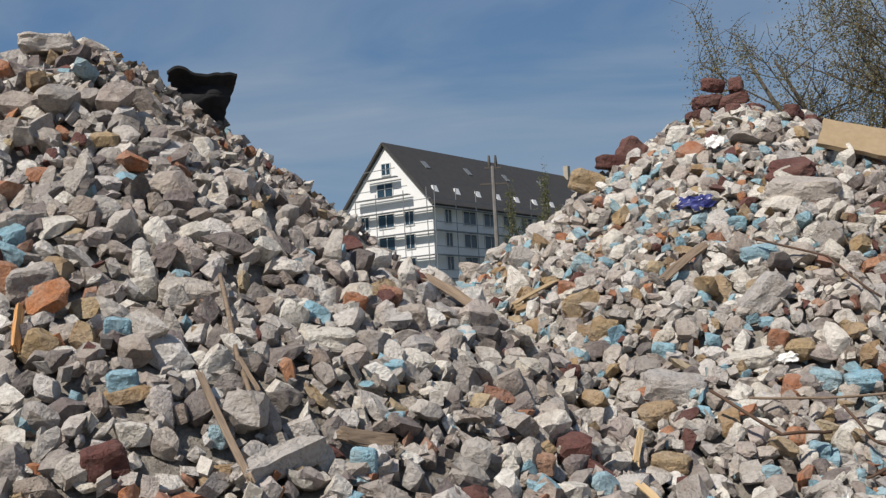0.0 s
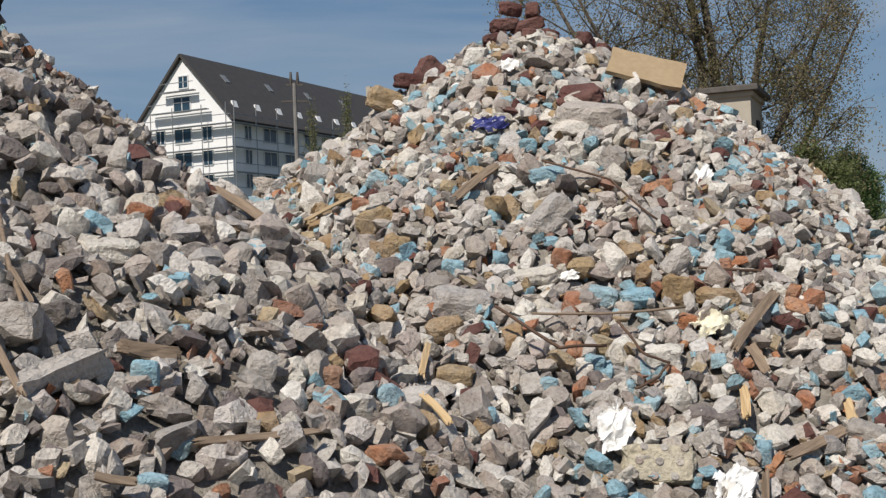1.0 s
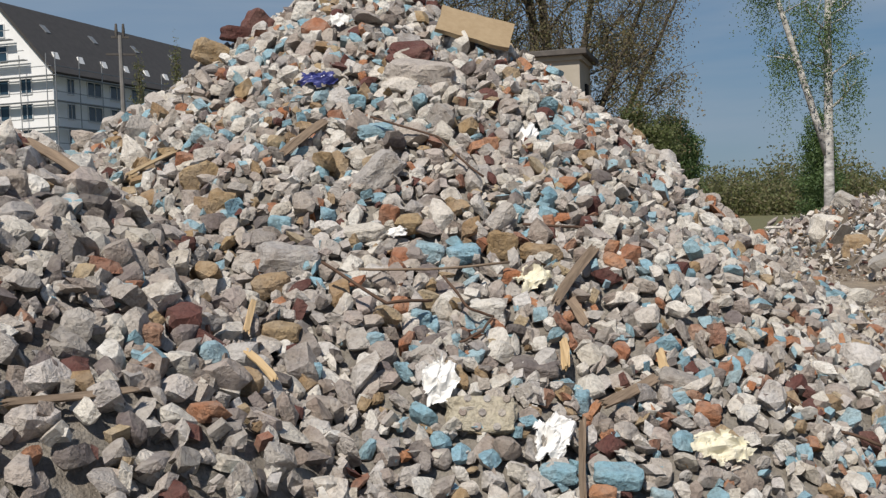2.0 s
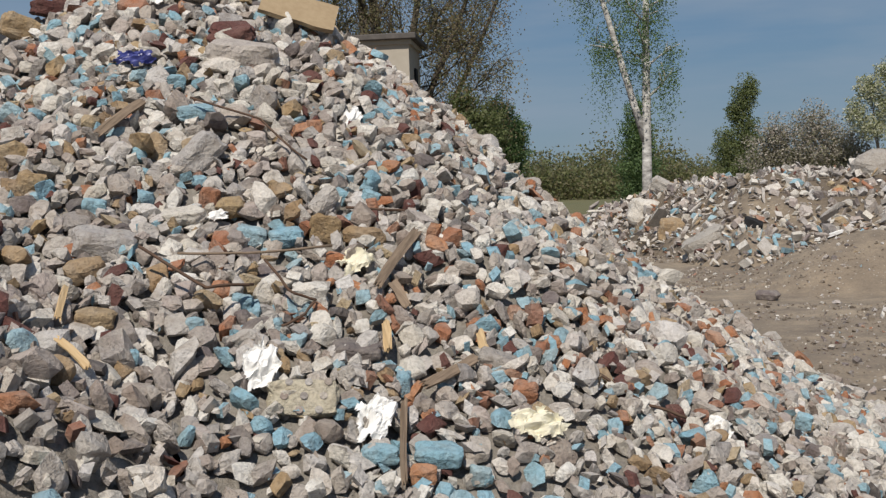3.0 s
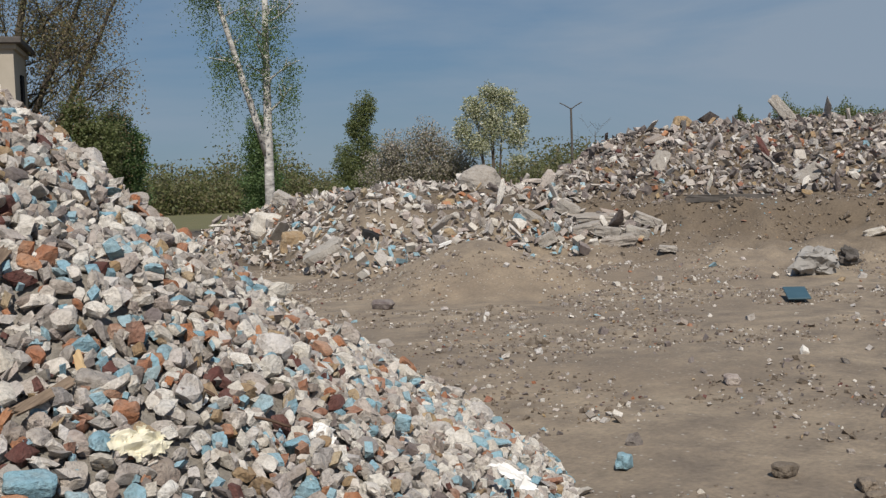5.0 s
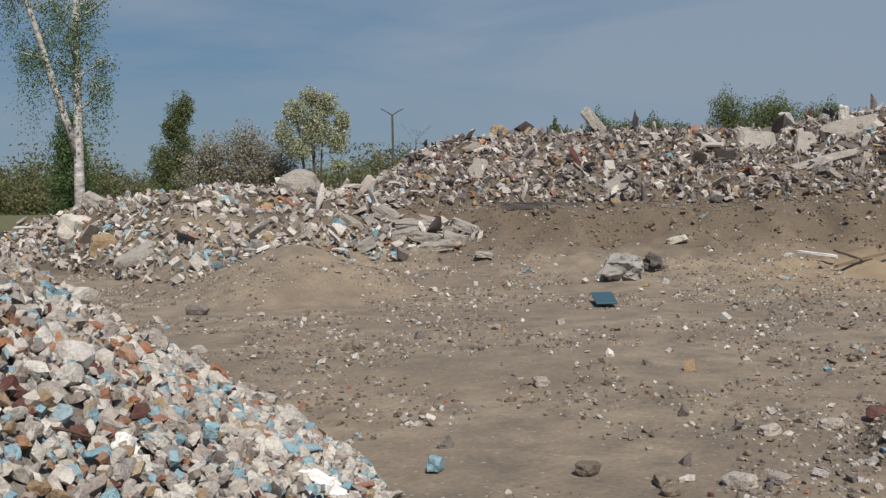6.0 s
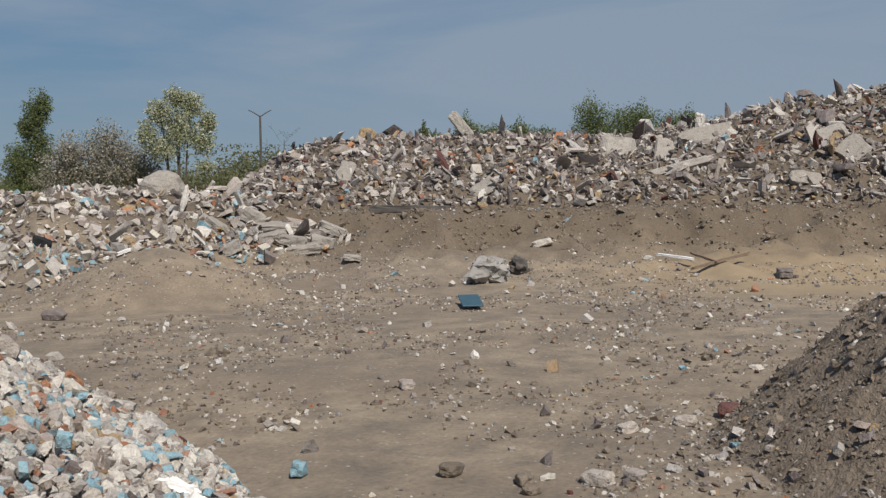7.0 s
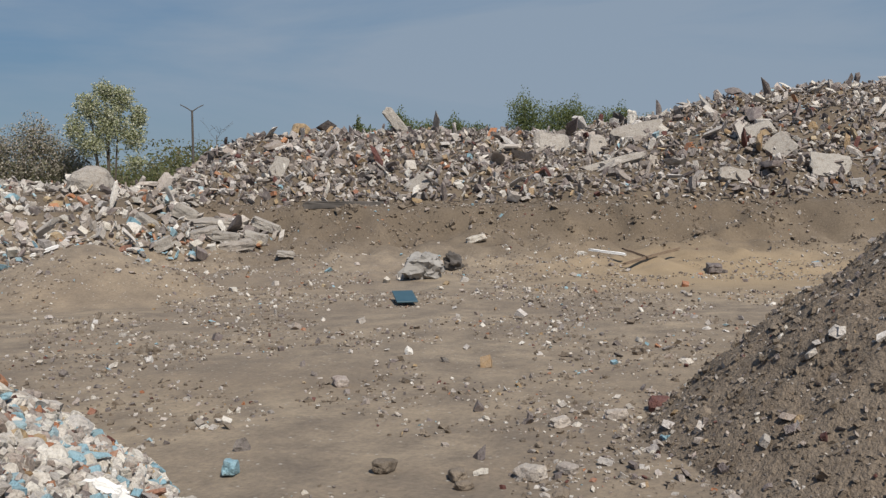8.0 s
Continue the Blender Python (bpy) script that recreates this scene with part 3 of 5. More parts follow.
def make_mound(label, fn, region, keepf, sizes, tries, mix, seed, slab_share, grid, near, bits, wild, slab_mix):
    rng = np.random.default_rng(seed)
    base = new("rubble_mound")
    tagged(base, label, "rubble mound")
    v, f = heightfield(fn, np.arange(region[0], region[1], grid), np.arange(region[2], region[3], grid))
    c = v[f].mean(1)
    keep = fn(c[:, 0], c[:, 1]) > terrain(c[:, 0], c[:, 1]) - 0.14
    used, inv = np.unique(f[keep], return_inverse=True)
    part("core", mesh_of("core", v[used], inv.reshape(-1, 4), M_GROUND), None, base, "earth mixed with rubble")

    def trim(q):
        q = q[fn(q[:, 0], q[:, 1]) > terrain(q[:, 0], q[:, 1]) + 0.01]
        return q[rng.random(len(q)) < keepf(q[:, 0], q[:, 1])]

    s = trim(spread(rng, region, lambda r, n: np.clip(r.lognormal(math.log(sizes), 0.42, n), sizes * 0.5, sizes * 2.2), tries, cell=sizes * 2.0, gap=0.36))
    big = trim(spread(rng, region, lambda r, n: np.clip(r.lognormal(math.log(sizes * 1.8), 0.55, n), sizes * 0.9, sizes * 7.0), slab_share, cell=0.9, gap=0.22))
    rows = stone_rows(rng, fn, s, bits, mix, sink=-0.05, wild=wild)
    slabs = stone_rows(rng, fn, big, SHARDS, slab_mix, sink=-0.05, wild=wild)
    front = set(sorted([k for k, r in enumerate(rows) if near(r[2][0], r[2][1])], key=lambda k: -rows[k][3])[:150])
    for k in sorted(front):
        single("stone", rng, rows[k], bits, base)
    first = set(sorted(range(len(slabs)), key=lambda k: -slabs[k][3])[:150])
    for k in sorted(first):
        single("slab", rng, slabs[k], SHARDS, base)
    joined("loose_rubble", rng, [r for k, r in enumerate(rows) if k not in front], bits, base)
    joined("slab_rubble", rng, [r for k, r in enumerate(slabs) if k not in first], SHARDS, base)
    return base


def low_cover(x, y):
    """How thickly rubble lies: much along the foot and at the far end, little on the earthy crest."""
    az, d = np.degrees(np.arctan2(x, y)), np.hypot(x, y)
    foot = np.interp(az, [37, 41, 43.4, 49, 52.3, 58.5], [26, 20.4, 18.6, 18.9, 19.4, 20.5])
    bare = step(1.6, 3.2, d - foot) * step(41, 43, az) * step(52.5, 50.0, az)
    bare = np.maximum(bare, 0.8 * step(0.2, -0.35, lumps(x, y, 1.9, 2.4)))
    return 1.0 - 0.38 * bare


def low_mix(x, y):
    blue = max(0.0, 1 - math.hypot(x - 13.9, y - 14.5) / 0.9, 1 - math.hypot(x - 16.6, y - 12.6) / 0.9)
    return (48, 28, 4 + 45 * blue, 4, 0.5, 4, 12)


ROUGH = SMALL + SHARDS
make_mound("low mound of earth, pale rubble and blue plaster", mound_low, (9.5, 30, 8.5, 30), low_cover,
           0.085, 70000, low_mix, 21, 2600, 0.3, lambda x, y: x * 0.6 + y * 0.8 < 26, ROUGH, 0.9, lambda x, y: (66, 18, 0, 1, 0, 3, 12))
# high dark share: dirty stone, plus shade between pieces put into the colours
make_mound("long high mound of demolition rubble and broken slabs", mound_far, (15, 38, -12, 24), lambda x, y: np.where(along(x, y)[0] < 32.5, 1.0 - 0.45 * step(0.3, 0.8, lumps(x, y, 2.6, 1.4)), 0),
           0.076, 120000, lambda x, y: (44, 7, 0.7, 2, 2, 3, 38), 22, 15000, 0.35, lambda x, y: along(x, y)[0] < 27, ROUGH, 1.0, lambda x, y: (52, 8, 0, 1, 1, 3, 34))

# dark soil heap
heap_rng = np.random.default_rng(31)
hv, hf = heightfield(soil_slope, np.arange(4.5, 10.5, 0.06), np.arange(-4.0, 2.0, 0.06))
hc = hv[hf].mean(1)
hk = hc[:, 2] > -0.10
hu, hi = np.unique(hf[hk], return_inverse=True)
soil_heap = new("soil_heap")
tagged(soil_heap, "heap of dark grey soil with stones and clods", "soil heap")
part("core", mesh_of("core", hv[hu], hi.reshape(-1, 4), M_SOIL, smooth=True), None, soil_heap)


# ---- loose pieces on the ground and the soil heap ----
def scatter(name, label, category, fn, n, region, sizes, mix, seed, keepf=None, mats=None, parent=None):
    rng = np.random.default_rng(seed)
    s = np.stack([rng.uniform(region[0], region[1], n), rng.uniform(region[2], region[3], n), sizes(rng, n)], 1)
    if keepf is not None:
        s = s[keepf(s[:, 0], s[:, 1])]
    rows = stone_rows(rng, fn, s, SMALL, mix, sink=0.15, wild=0.5)
    ob = joined(name, rng, rows, SMALL, parent)
    if mats:
        for k, m in enumerate(mats):
            ob.data.materials[k] = m
    return ob if parent else tagged(ob, label, category)


def on_open_ground(x, y):
    return (np.hypot(x - 13.2, y - 11.3) > 0.5) & (both(x, y) < -0.02) & (soil_slope(x, y) < terrain(x, y)) & (np.abs(np.arctan2(x, y) - 0.95) < 0.75) & (mound_far(x, y) < terrain(x, y) + 0.1)


def patchy(x, y):
    return on_open_ground(x, y) & (lumps(x, y, 4.0, 8.0) + 0.6 * lumps(x, y, 1.5, 3.0) > -0.15)


scatter("ground_gravel", "small pale stones and grit strewn over the soil", "pebbles", terrain, 36000, (2.5, 26, -1.5, 18), lambda r, n: np.clip(r.lognormal(math.log(0.016), 0.55, n), 0.008, 0.07),
        lambda x, y: (50, 16, 2, 3, 2, 4, 23), 41, patchy)
scatter("soil_crumb", "dark crumbs and clods of soil", "clods", terrain, 30000, (2.5, 26, -1.5, 18), lambda r, n: np.clip(r.lognormal(math.log(0.017), 0.5, n), 0.010, 0.07),
        lambda x, y: (1, 0, 0, 0, 0, 0, 0), 42, patchy, [M_CLOD] * 7)
scatter("coarse_gravel", "coarser rubble stones lying on the soil", "stones", terrain, 380, (3.5, 24, -1.0, 17), lambda r, n: np.clip(r.lognormal(math.log(0.06), 0.4, n), 0.04, 0.16),
        lambda x, y: (52, 18, 4, 5, 3, 4, 14), 43, on_open_ground)
scatter("bank_crumb", "dark ragged clods along the earth bank", "clods", terrain, 18000, (15, 28, -6, 14), lambda r, n: np.clip(r.lognormal(math.log(0.034), 0.6, n), 0.015, 0.15),
        lambda x, y: (1, 0, 0, 0, 0, 0, 0), 46, lambda x, y: (along(x, y)[0] > 20.2) & (along(x, y)[0] < 23.3) & (along(x, y)[1] > -7) & (lumps(x, y, 2.2, 6.0) + 0.8 * lumps(x, y, 0.9, 1.0) + 0.5 * (along(x, y)[0] - 22) > -0.1), [M_SOIL] * 7)
scatter("clod", "", "", soil_slope, 14000, (4.2, 8.5, -2.5, 2.3), lambda r, n: np.clip(r.lognormal(math.log(0.011), 0.6, n), 0.006, 0.055), lambda x, y: (1, 0, 0, 0, 0, 0, 0), 44,
        lambda x, y: (soil_slope(x, y) > terrain(x, y)) & (x < 13.0), [M_CLOD] * 7, soil_heap)
scatter("loose_rubble", "", "", lambda x, y: np.maximum(soil_slope(x, y), terrain(x, y)), 4200, (4.2, 8.5, -2.5, 2.3), lambda r, n: np.clip(r.lognormal(math.log(0.014), 0.6, n), 0.007, 0.07),
        lambda x, y: (58, 10, 0, 1, 2, 4, 25), 45, lambda x, y: (np.hypot(x - 7.5, y + 1) < 2.9 + 0.8 * lumps(x, y, 1.6, 2.0)) & (x < 13.0), None, soil_heap)


def anything(x, y):
    return max(float(both(x, y)), float(terrain(x, y)), float(mound_low(x, y)), float(mound_far(x, y)))


def rock(name, label, category, at3, dims, material, turn3=(0, 0, 0), blocky=6.0, seed=1):
    """One stone or slab with broken edges: a rounded block whose faces are chipped and uneven."""
    rng = np.random.default_rng(seed)
    bm = bmesh.new()
    bmesh.ops.create_cube(bm, size=1)
    bmesh.ops.subdivide_edges(bm, edges=bm.edges[:], cuts=5, use_grid_fill=True)
    off = rng.uniform(0, 50, 3)
    for v in bm.verts:
        p = np.array(v.co[:]) * 2
        q = p / max(1e-6, (np.abs(p) ** blocky).sum() ** (1 / blocky))
        w = noise.noise_vector(Vector(q * 1.3 + off)) * 0.22 + noise.noise_vector(Vector(q * 4.0 + off)) * 0.06
        v.co = Vector(((q[0] + w[0]) * dims[0] / 2, (q[1] + w[1]) * dims[1] / 2, (q[2] + w[2]) * dims[2] / 2))
    bmesh.ops.triangulate(bm, faces=bm.faces[:])
    me = bpy.data.meshes.new(name)
    bm.to_mesh(me)
    bm.free()
    me.materials.append(material)
    ob = new(name, me)
    ob.matrix_world = pose(*at3, *turn3)
    return tagged(ob, label, category)


def plank(label, p0, p1, width, thick, material, roll=0.0, seed=1, name="wooden_plank", category="plank"):
    """A splintered board between two points."""
    rng = np.random.default_rng(seed)
    a, b = Vector(p0), Vector(p1)
    ln = (b - a).length
    bm = bmesh.new()
    bmesh.ops.create_cube(bm, size=1)
    bmesh.ops.subdivide_edges(bm, edges=bm.edges[:], cuts=4, use_grid_fill=True)
    for v in bm.verts:
        end = 1 if abs(v.co.x) > 0.45 else 0
        v.co.x += end * rng.normal(0, 0.04)
        bow = 0.25 * width * math.sin(2.2 * v.co.x + seed)
        v.co = Vector((v.co.x * ln, bow + v.co.y * width * 0.75 * (1 + rng.normal(0, 0.07) - 0.5 * max(0.0, v.co.x * (1 if seed % 2 else -1)) ** 2), v.co.z * thick + 0.02 * ln * (0.25 - v.co.x ** 2) + rng.normal(0, thick * 0.05)))
    me = bpy.data.meshes.new(name)
    bm.to_mesh(me)
    bm.free()
    me.materials.append(material)
    ob = new(name, me)
    x = (b - a).normalized()
    y = Vector((0, 0, 1)).cross(x).normalized()
    m = Matrix((x, y, x.cross(y))).transposed().to_4x4()
    ob.matrix_world = Matrix.Translation((a + b) / 2) @ m @ pose(0, 0, 0, roll)
    return tagged(ob, label, category)


def crumpled(name, label, category, at3, dims, material, turn3=(0, 0, 0), seed=1):
    """A crumpled sheet: a folded, creased lump."""
    rng = np.random.default_rng(seed)
    off = Vector(rng.uniform(0, 60, 3))
    bm = bmesh.new()
    bmesh.ops.create_icosphere(bm, subdivisions=4, radius=1)
    for v in bm.verts:
        d = v.co.normalized()
        r = 0.80 + noise.noise(d * 1.4 + off) * 0.55 + noise.noise(d * 3.4 + off) * 0.22
        cell = noise.cell_vector(d * 4.2 + off) - Vector((0.5, 0.5, 0.5))
        q = d * r + cell * 0.26
        v.co = Vector((q.x * dims[0] / 2, q.y * dims[1] / 2, q.z * dims[2] / 2))
    bmesh.ops.smooth_vert(bm, verts=bm.verts[:], factor=0.35, use_axis_x=True, use_axis_y=True, use_axis_z=True)
    me = bpy.data.meshes.new(name)
    bm.to_mesh(me)
    bm.free()
    me.materials.append(material)
    ob = new(name, me)
    ob.matrix_world = pose(*at3, *turn3)
    return tagged(ob, label, category)


def draped(name, label, category, at3, width, height, material, tilt=0, seed=1):
    """A crumpled sheet caught on the slope: a torn outline, sharp creases and raised folds."""
    rng = np.random.default_rng(seed)
    off = Vector(rng.uniform(0, 60, 3))
    m = slope_frames(both, np.array([at3[0]]), np.array([at3[1]]))[0]
    nrm, face = Vector(m[:, 2]), Vector((-at3[0], -at3[1], 0.0)).normalized()
    z = (nrm + face * 0.5).normalized()
    x = Vector((-face.y, face.x, 0.0))
    x = (x - z * x.dot(z)).normalized()
    fr = Matrix((x, z.cross(x), z)).transposed().to_4x4()
    bm = bmesh.new()
    bmesh.ops.create_grid(bm, x_segments=30, y_segments=26, size=0.5)
    size = min(width, height)
    for v in list(bm.verts):
        a = math.atan2(v.co.y, v.co.x)
        rim = 0.40 + 0.16 * noise.noise(Vector((2.2 * math.cos(a), 2.2 * math.sin(a), seed))) + 0.06 * noise.noise(Vector((7 * math.cos(a), 7 * math.sin(a), seed)))
        if v.co.length > rim:
            bm.verts.remove(v)
            continue
        q = Vector((v.co.x, v.co.y, 0)) * 3.0 + off
        ridge = 1 - abs(noise.noise(q)) * 2.2
        fine = 1 - abs(noise.noise(q * 2.6)) * 2.0
        lift = 0.34 * ridge + 0.16 * fine - 1.1 * v.co.length ** 2
        side = noise.noise_vector(q * 1.7) * 0.10
        v.co = Vector(((v.co.x + side.x) * width * 1.15, (v.co.y + side.y) * height * 1.15, lift * size * 0.62))
    me = bpy.data.meshes.new(name)
    bmesh.ops.solidify(bm, geom=bm.faces[:], thickness=0.003)
    bm.to_mesh(me)
    bm.free()
    me.materials.append(material)
    ob = new(name, me)
    ob.matrix_world = Matrix.Translation(at3) @ fr @ pose(0, 0, 0, 0, 0, -tilt)
    return tagged(ob, label, category)


def wire(label, pts, radius, material, name="bent_wire", category="wire"):
    out = []
    for k in range(len(pts) - 1):
        a, b = Vector(pts[k]), Vector(pts[k + 1])
        for j in range(6):
            s = j / 6
            out.append(a.lerp(b, s) + 0.012 * noise.noise_vector(Vector((k + s, 3.3, radius * 900))))
    out.append(Vector(pts[-1]))
    v, f = tube(out, [radius] * len(out), 5)
    return tagged(new(name, mesh_of(name, v, f, material, smooth=True)), label, category)


# left pile: block on the crest, felt, bricks, boards
rock("concrete_block", "long rough concrete block lying on the pile's crest", "concrete block", (-1.70, 4.72, 3.02), (0.24, 0.15, 0.085), M_CONC, (4, 3, 20), seed=3)
# black felt: a stiff flap with a curled upper edge
bm = bmesh.new()
bmesh.ops.create_grid(bm, x_segments=26, y_segments=20, size=0.5)
for v in bm.verts:
    u, w = v.co.x + 0.5, v.co.y + 0.5
    n1, n2 = noise.noise(Vector((u * 2, w * 2, 4.2))), noise.noise(Vector((u * 7, w * 7, 8)))
    low, high = Vector((-0.12, 0, 0.02)).lerp(Vector((0.08, 0, -0.12)), u), Vector((-0.15, 0, 0.10)).lerp(Vector((0.155, 0, 0.085)), u)
    high.z += 0.025 * math.sin(9 * u) * (1 - u)
    q = low.lerp(high, w)
    v.co = q + Vector((0.010 * n2, 0.05 * n1 - 0.16 * u * (1 - u) - 0.06 * max(0.0, w - 0.8) * 5, 0.010 * n2))
bmesh.ops.solidify(bm, geom=bm.faces[:], thickness=0.012)
me = bpy.data.meshes.new("black_sheet")
bm.to_mesh(me)
bm.free()
me.materials.append(M_BLACK)
sheet = tagged(new("black_sheet", me), "torn black roofing felt hanging off the pile's slope", "roofing felt")
sheet.matrix_world = pose(-1.04, 4.80, 2.77, 0, 0, 12)
rock("brick_lump", "broken orange brick lump with mortar", "brick", (-0.31, 3.70, 1.76), (0.081, 0.048, 0.073), M_BRICK, (15, 20, 4), seed=301, blocky=5)
rock("brick_lump", "broken orange brick lump with mortar", "brick", (-0.20, 3.85, 1.78), (0.084, 0.050, 0.076), M_BRICK, (15, 20, 2), seed=302, blocky=5)
rock("concrete_lump", "pale rough concrete lump among stones", "concrete lump", (-0.12, 3.74, 1.69), (0.109, 0.065, 0.109), M_CONC, (15, 0, 1), seed=303, blocky=5)
rock("concrete_lump", "flat pale concrete lump among stones", "concrete lump", (-0.37, 3.37, 1.64), (0.161, 0.097, 0.070), M_PALE, (15, 5, 6), seed=304, blocky=5)
rock("concrete_lump", "broad grey concrete lump among stones", "concrete lump", (-0.80, 3.38, 1.80), (0.171, 0.103, 0.094), M_CONC, (15, 10, 13), seed=305, blocky=5)
rock("concrete_lump", "broad grey concrete lump among stones", "concrete lump", (-1.23, 3.25, 1.85), (0.153, 0.092, 0.108), M_CONC, (15, -15, 20), seed=306, blocky=5)
rock("maroon_stone", "reddish-brown rough stone among grey rubble", "stone", (-0.82, 2.58, 1.37), (0.106, 0.063, 0.087), M_MAROON, (15, -10, 17), seed=307, blocky=5)
rock("ochre_stone", "orange-brown chunk of stone beside a splinter", "stone", (-1.12, 2.99, 1.65), (0.086, 0.060, 0.099), M_OCHRE, (15, 30, 20), seed=308, blocky=5)
rock("blue_block", "blue-painted block fragment among grey stones", "painted block", (-0.24, 2.91, 1.30), (0.070, 0.053, 0.088), M_BLUE, (15, 5, 4), seed=309, blocky=7)
rock("blue_block", "blue-painted block fragment among grey stones", "painted block", (-0.92, 3.06, 1.69), (0.079, 0.048, 0.073), M_BLUE, (15, 5, 16), seed=310, blocky=7)
rock("blue_block", "blue-painted block fragment among grey stones", "painted block", (-0.85, 2.85, 1.55), (0.077, 0.046, 0.065), M_BLUE, (15, -5, 16), seed=311, blocky=7)
rock("blue_block", "blue-painted block fragment among grey stones", "painted block", (-0.60, 2.80, 1.40), (0.050, 0.032, 0.053), M_BLUE, (15, 20, 12), seed=312, blocky=7)
rock("blue_block", "blue-painted block fragment among grey stones", "painted block", (-1.33, 3.31, 1.94), (0.089, 0.053, 0.074), M_BLUE, (15, 30, 21), seed=313, blocky=7)
rock("blue_block", "blue-painted block fragment among grey stones", "painted block", (-0.17, 3.31, 1.54), (0.069, 0.041, 0.048), M_BLUE, (15, -5, 2), seed=314, blocky=7)
rock("blue_block", "blue-painted block fragment among grey stones", "painted block", (-0.46, 3.44, 1.72), (0.072, 0.043, 0.050), M_BLUE, (15, 15, 7), seed=315, blocky=7)
rock("blue_block", "blue-painted block fragment among grey stones", "painted block", (-0.17, 3.14, 1.40), (0.072, 0.043, 0.039), M_BLUE, (15, 0, 3), seed=316, blocky=7)
plank("broken pale concrete beam propped on stones", (-0.50, 2.66, 1.30), (-0.37, 2.90, 1.36), 0.086, 0.058, M_CONC, 10, 317, "concrete_beam", "beam")
plank("short weathered board among stones", (-0.30, 2.94, 1.38), (-0.16, 3.00, 1.35), 0.053, 0.015, M_WOOD, 70, 318)
plank("thin weathered stick leaning on the stones", (-0.66, 2.92, 1.56), (-0.49, 2.65, 1.31), 0.024, 0.012, M_WOOD, 20, 319)
plank("short thin stick among the stones", (-0.58, 3.05, 1.60), (-0.52, 2.96, 1.51), 0.015, 0.008, M_WOOD, 20, 320)
plank("fresh orange splinter of wood", (-1.17, 2.95, 1.66), (-1.20, 3.09, 1.77), 0.038, 0.011, M_SPLINT, 60, 321)
plank("long brown splintered board in the dip between the piles", (-0.07, 4.18, 1.86), (0.14, 3.98, 1.70), 0.046, 0.014, M_WOOD, 50, 322)
plank("whitish splintered lath between the piles", (0.31, 4.89, 1.77), (0.50, 4.96, 1.87), 0.027, 0.008, M_BOARD, 30, 323)
plank("ochre-brown board end sticking out of the stones", (-0.28, 2.94, 1.37), (-0.16, 3.01, 1.36), 0.053, 0.015, M_WOOD, 70, 324)
plank("long weathered board lying across stones", (-0.10, 2.72, 1.16), (0.18, 2.83, 1.15), 0.027, 0.008, M_WOOD, 45, 325)
plank("grey weathered board with a broken end", (-0.31, 2.49, 1.14), (-0.23, 2.50, 1.11), 0.028, 0.008, M_WOOD, 45, 326)
rock("blue_block", "blue-painted block fragment with a crack", "painted block", (-0.24, 2.91, 1.30), (0.067, 0.049, 0.082), M_BLUE, (15, 5, 5), seed=327, blocky=7)
rock("blue_block", "blue-painted block fragment among grey stones", "painted block", (-0.15, 2.75, 1.15), (0.061, 0.042, 0.069), M_BLUE, (15, 25, 3), seed=328, blocky=5)
rock("blue_block", "blue-painted block fragment among grey stones", "painted block", (-0.20, 2.57, 1.09), (0.071, 0.042, 0.046), M_BLUE, (15, 10, 5), seed=329, blocky=5)

# right pile: maroon bricks on the top, board, slabs
for k, (p, dm, tn) in enumerate([((1.61, 6.22, 3.06), (0.15, 0.10, 0.09), (10, 5, 20)), ((1.75, 6.24, 3.05), (0.10, 0.09, 0.11), (0, 20, 60)), ((1.55, 6.15, 2.95), (0.20, 0.11, 0.08), (0, -8, 15)),
                                  ((1.69, 6.16, 2.95), (0.22, 0.12, 0.09), (5, -12, -10)), ((1.81, 6.12, 2.88), (0.13, 0.10, 0.08), (0, 10, 30)), ((1.48, 6.10, 2.86), (0.16, 0.10, 0.08), (0, -14, 20)),
                                  ((1.98, 5.98, 2.82), (0.12, 0.10, 0.10), (10, 25, 40)), ((2.08, 5.95, 2.76), (0.12, 0.09, 0.07), (10, 25, 40)), ((1.66, 6.02, 2.86), (0.12, 0.10, 0.08), (4, 15, 80))]):
    tagged(rock("maroon_brick", "maroon brick fragment stacked on the pile's top", "brick", (p[0], p[1], p[2] - 0.04), [0.85 * q for q in dm], M_MAROON, tn, seed=20 + k), group="maroon bricks on the top")
for k, (p, dm, tn) in enumerate([((1.08, 6.02, 2.66), (0.17, 0.12, 0.17), (0, 30, 20)), ((0.96, 5.98, 2.60), (0.20, 0.13, 0.09), (0, 5, 10)), ((1.68, 5.16, 2.40), (0.26, 0.14, 0.07), (35, -8, 10))]):
    tagged(rock("maroon_brick", "maroon brick fragment on the slope", "brick", (p[0], p[1], p[2] - 0.04), [0.85 * q for q in dm], M_MAROON, tn, seed=30 + k), group="maroon bricks on the slope")
rock("rusty_lump", "rust-brown rounded lump on the slope", "stone", (0.80, 5.86, 2.44), (0.18, 0.14, 0.13), M_OCHRE, (10, 20, 0), seed=34)
bm = box_mesh(0.40, 0.27, 0.022)
bmesh.ops.subdivide_edges(bm, edges=bm.edges[:], cuts=6, use_grid_fill=True)
for v in bm.verts:
    v.co.x += 0.16 * (v.co.y - 0.15) * 0.8 + 0.012 * noise.noise(v.co * 9)
    v.co.y += 0.02 * noise.noise(v.co * 7 + Vector((4, 0, 0)))
me = bpy.data.meshes.new("particle_board")
bm.to_mesh(me)
bm.free()
me.materials.append(M_BOARD)
board = tagged(new("particle_board", me), "beige broken sheet of particle board lying on the slope", "board")
board.matrix_world = pose(2.13, 5.38, 2.51, 40, 15, -10)
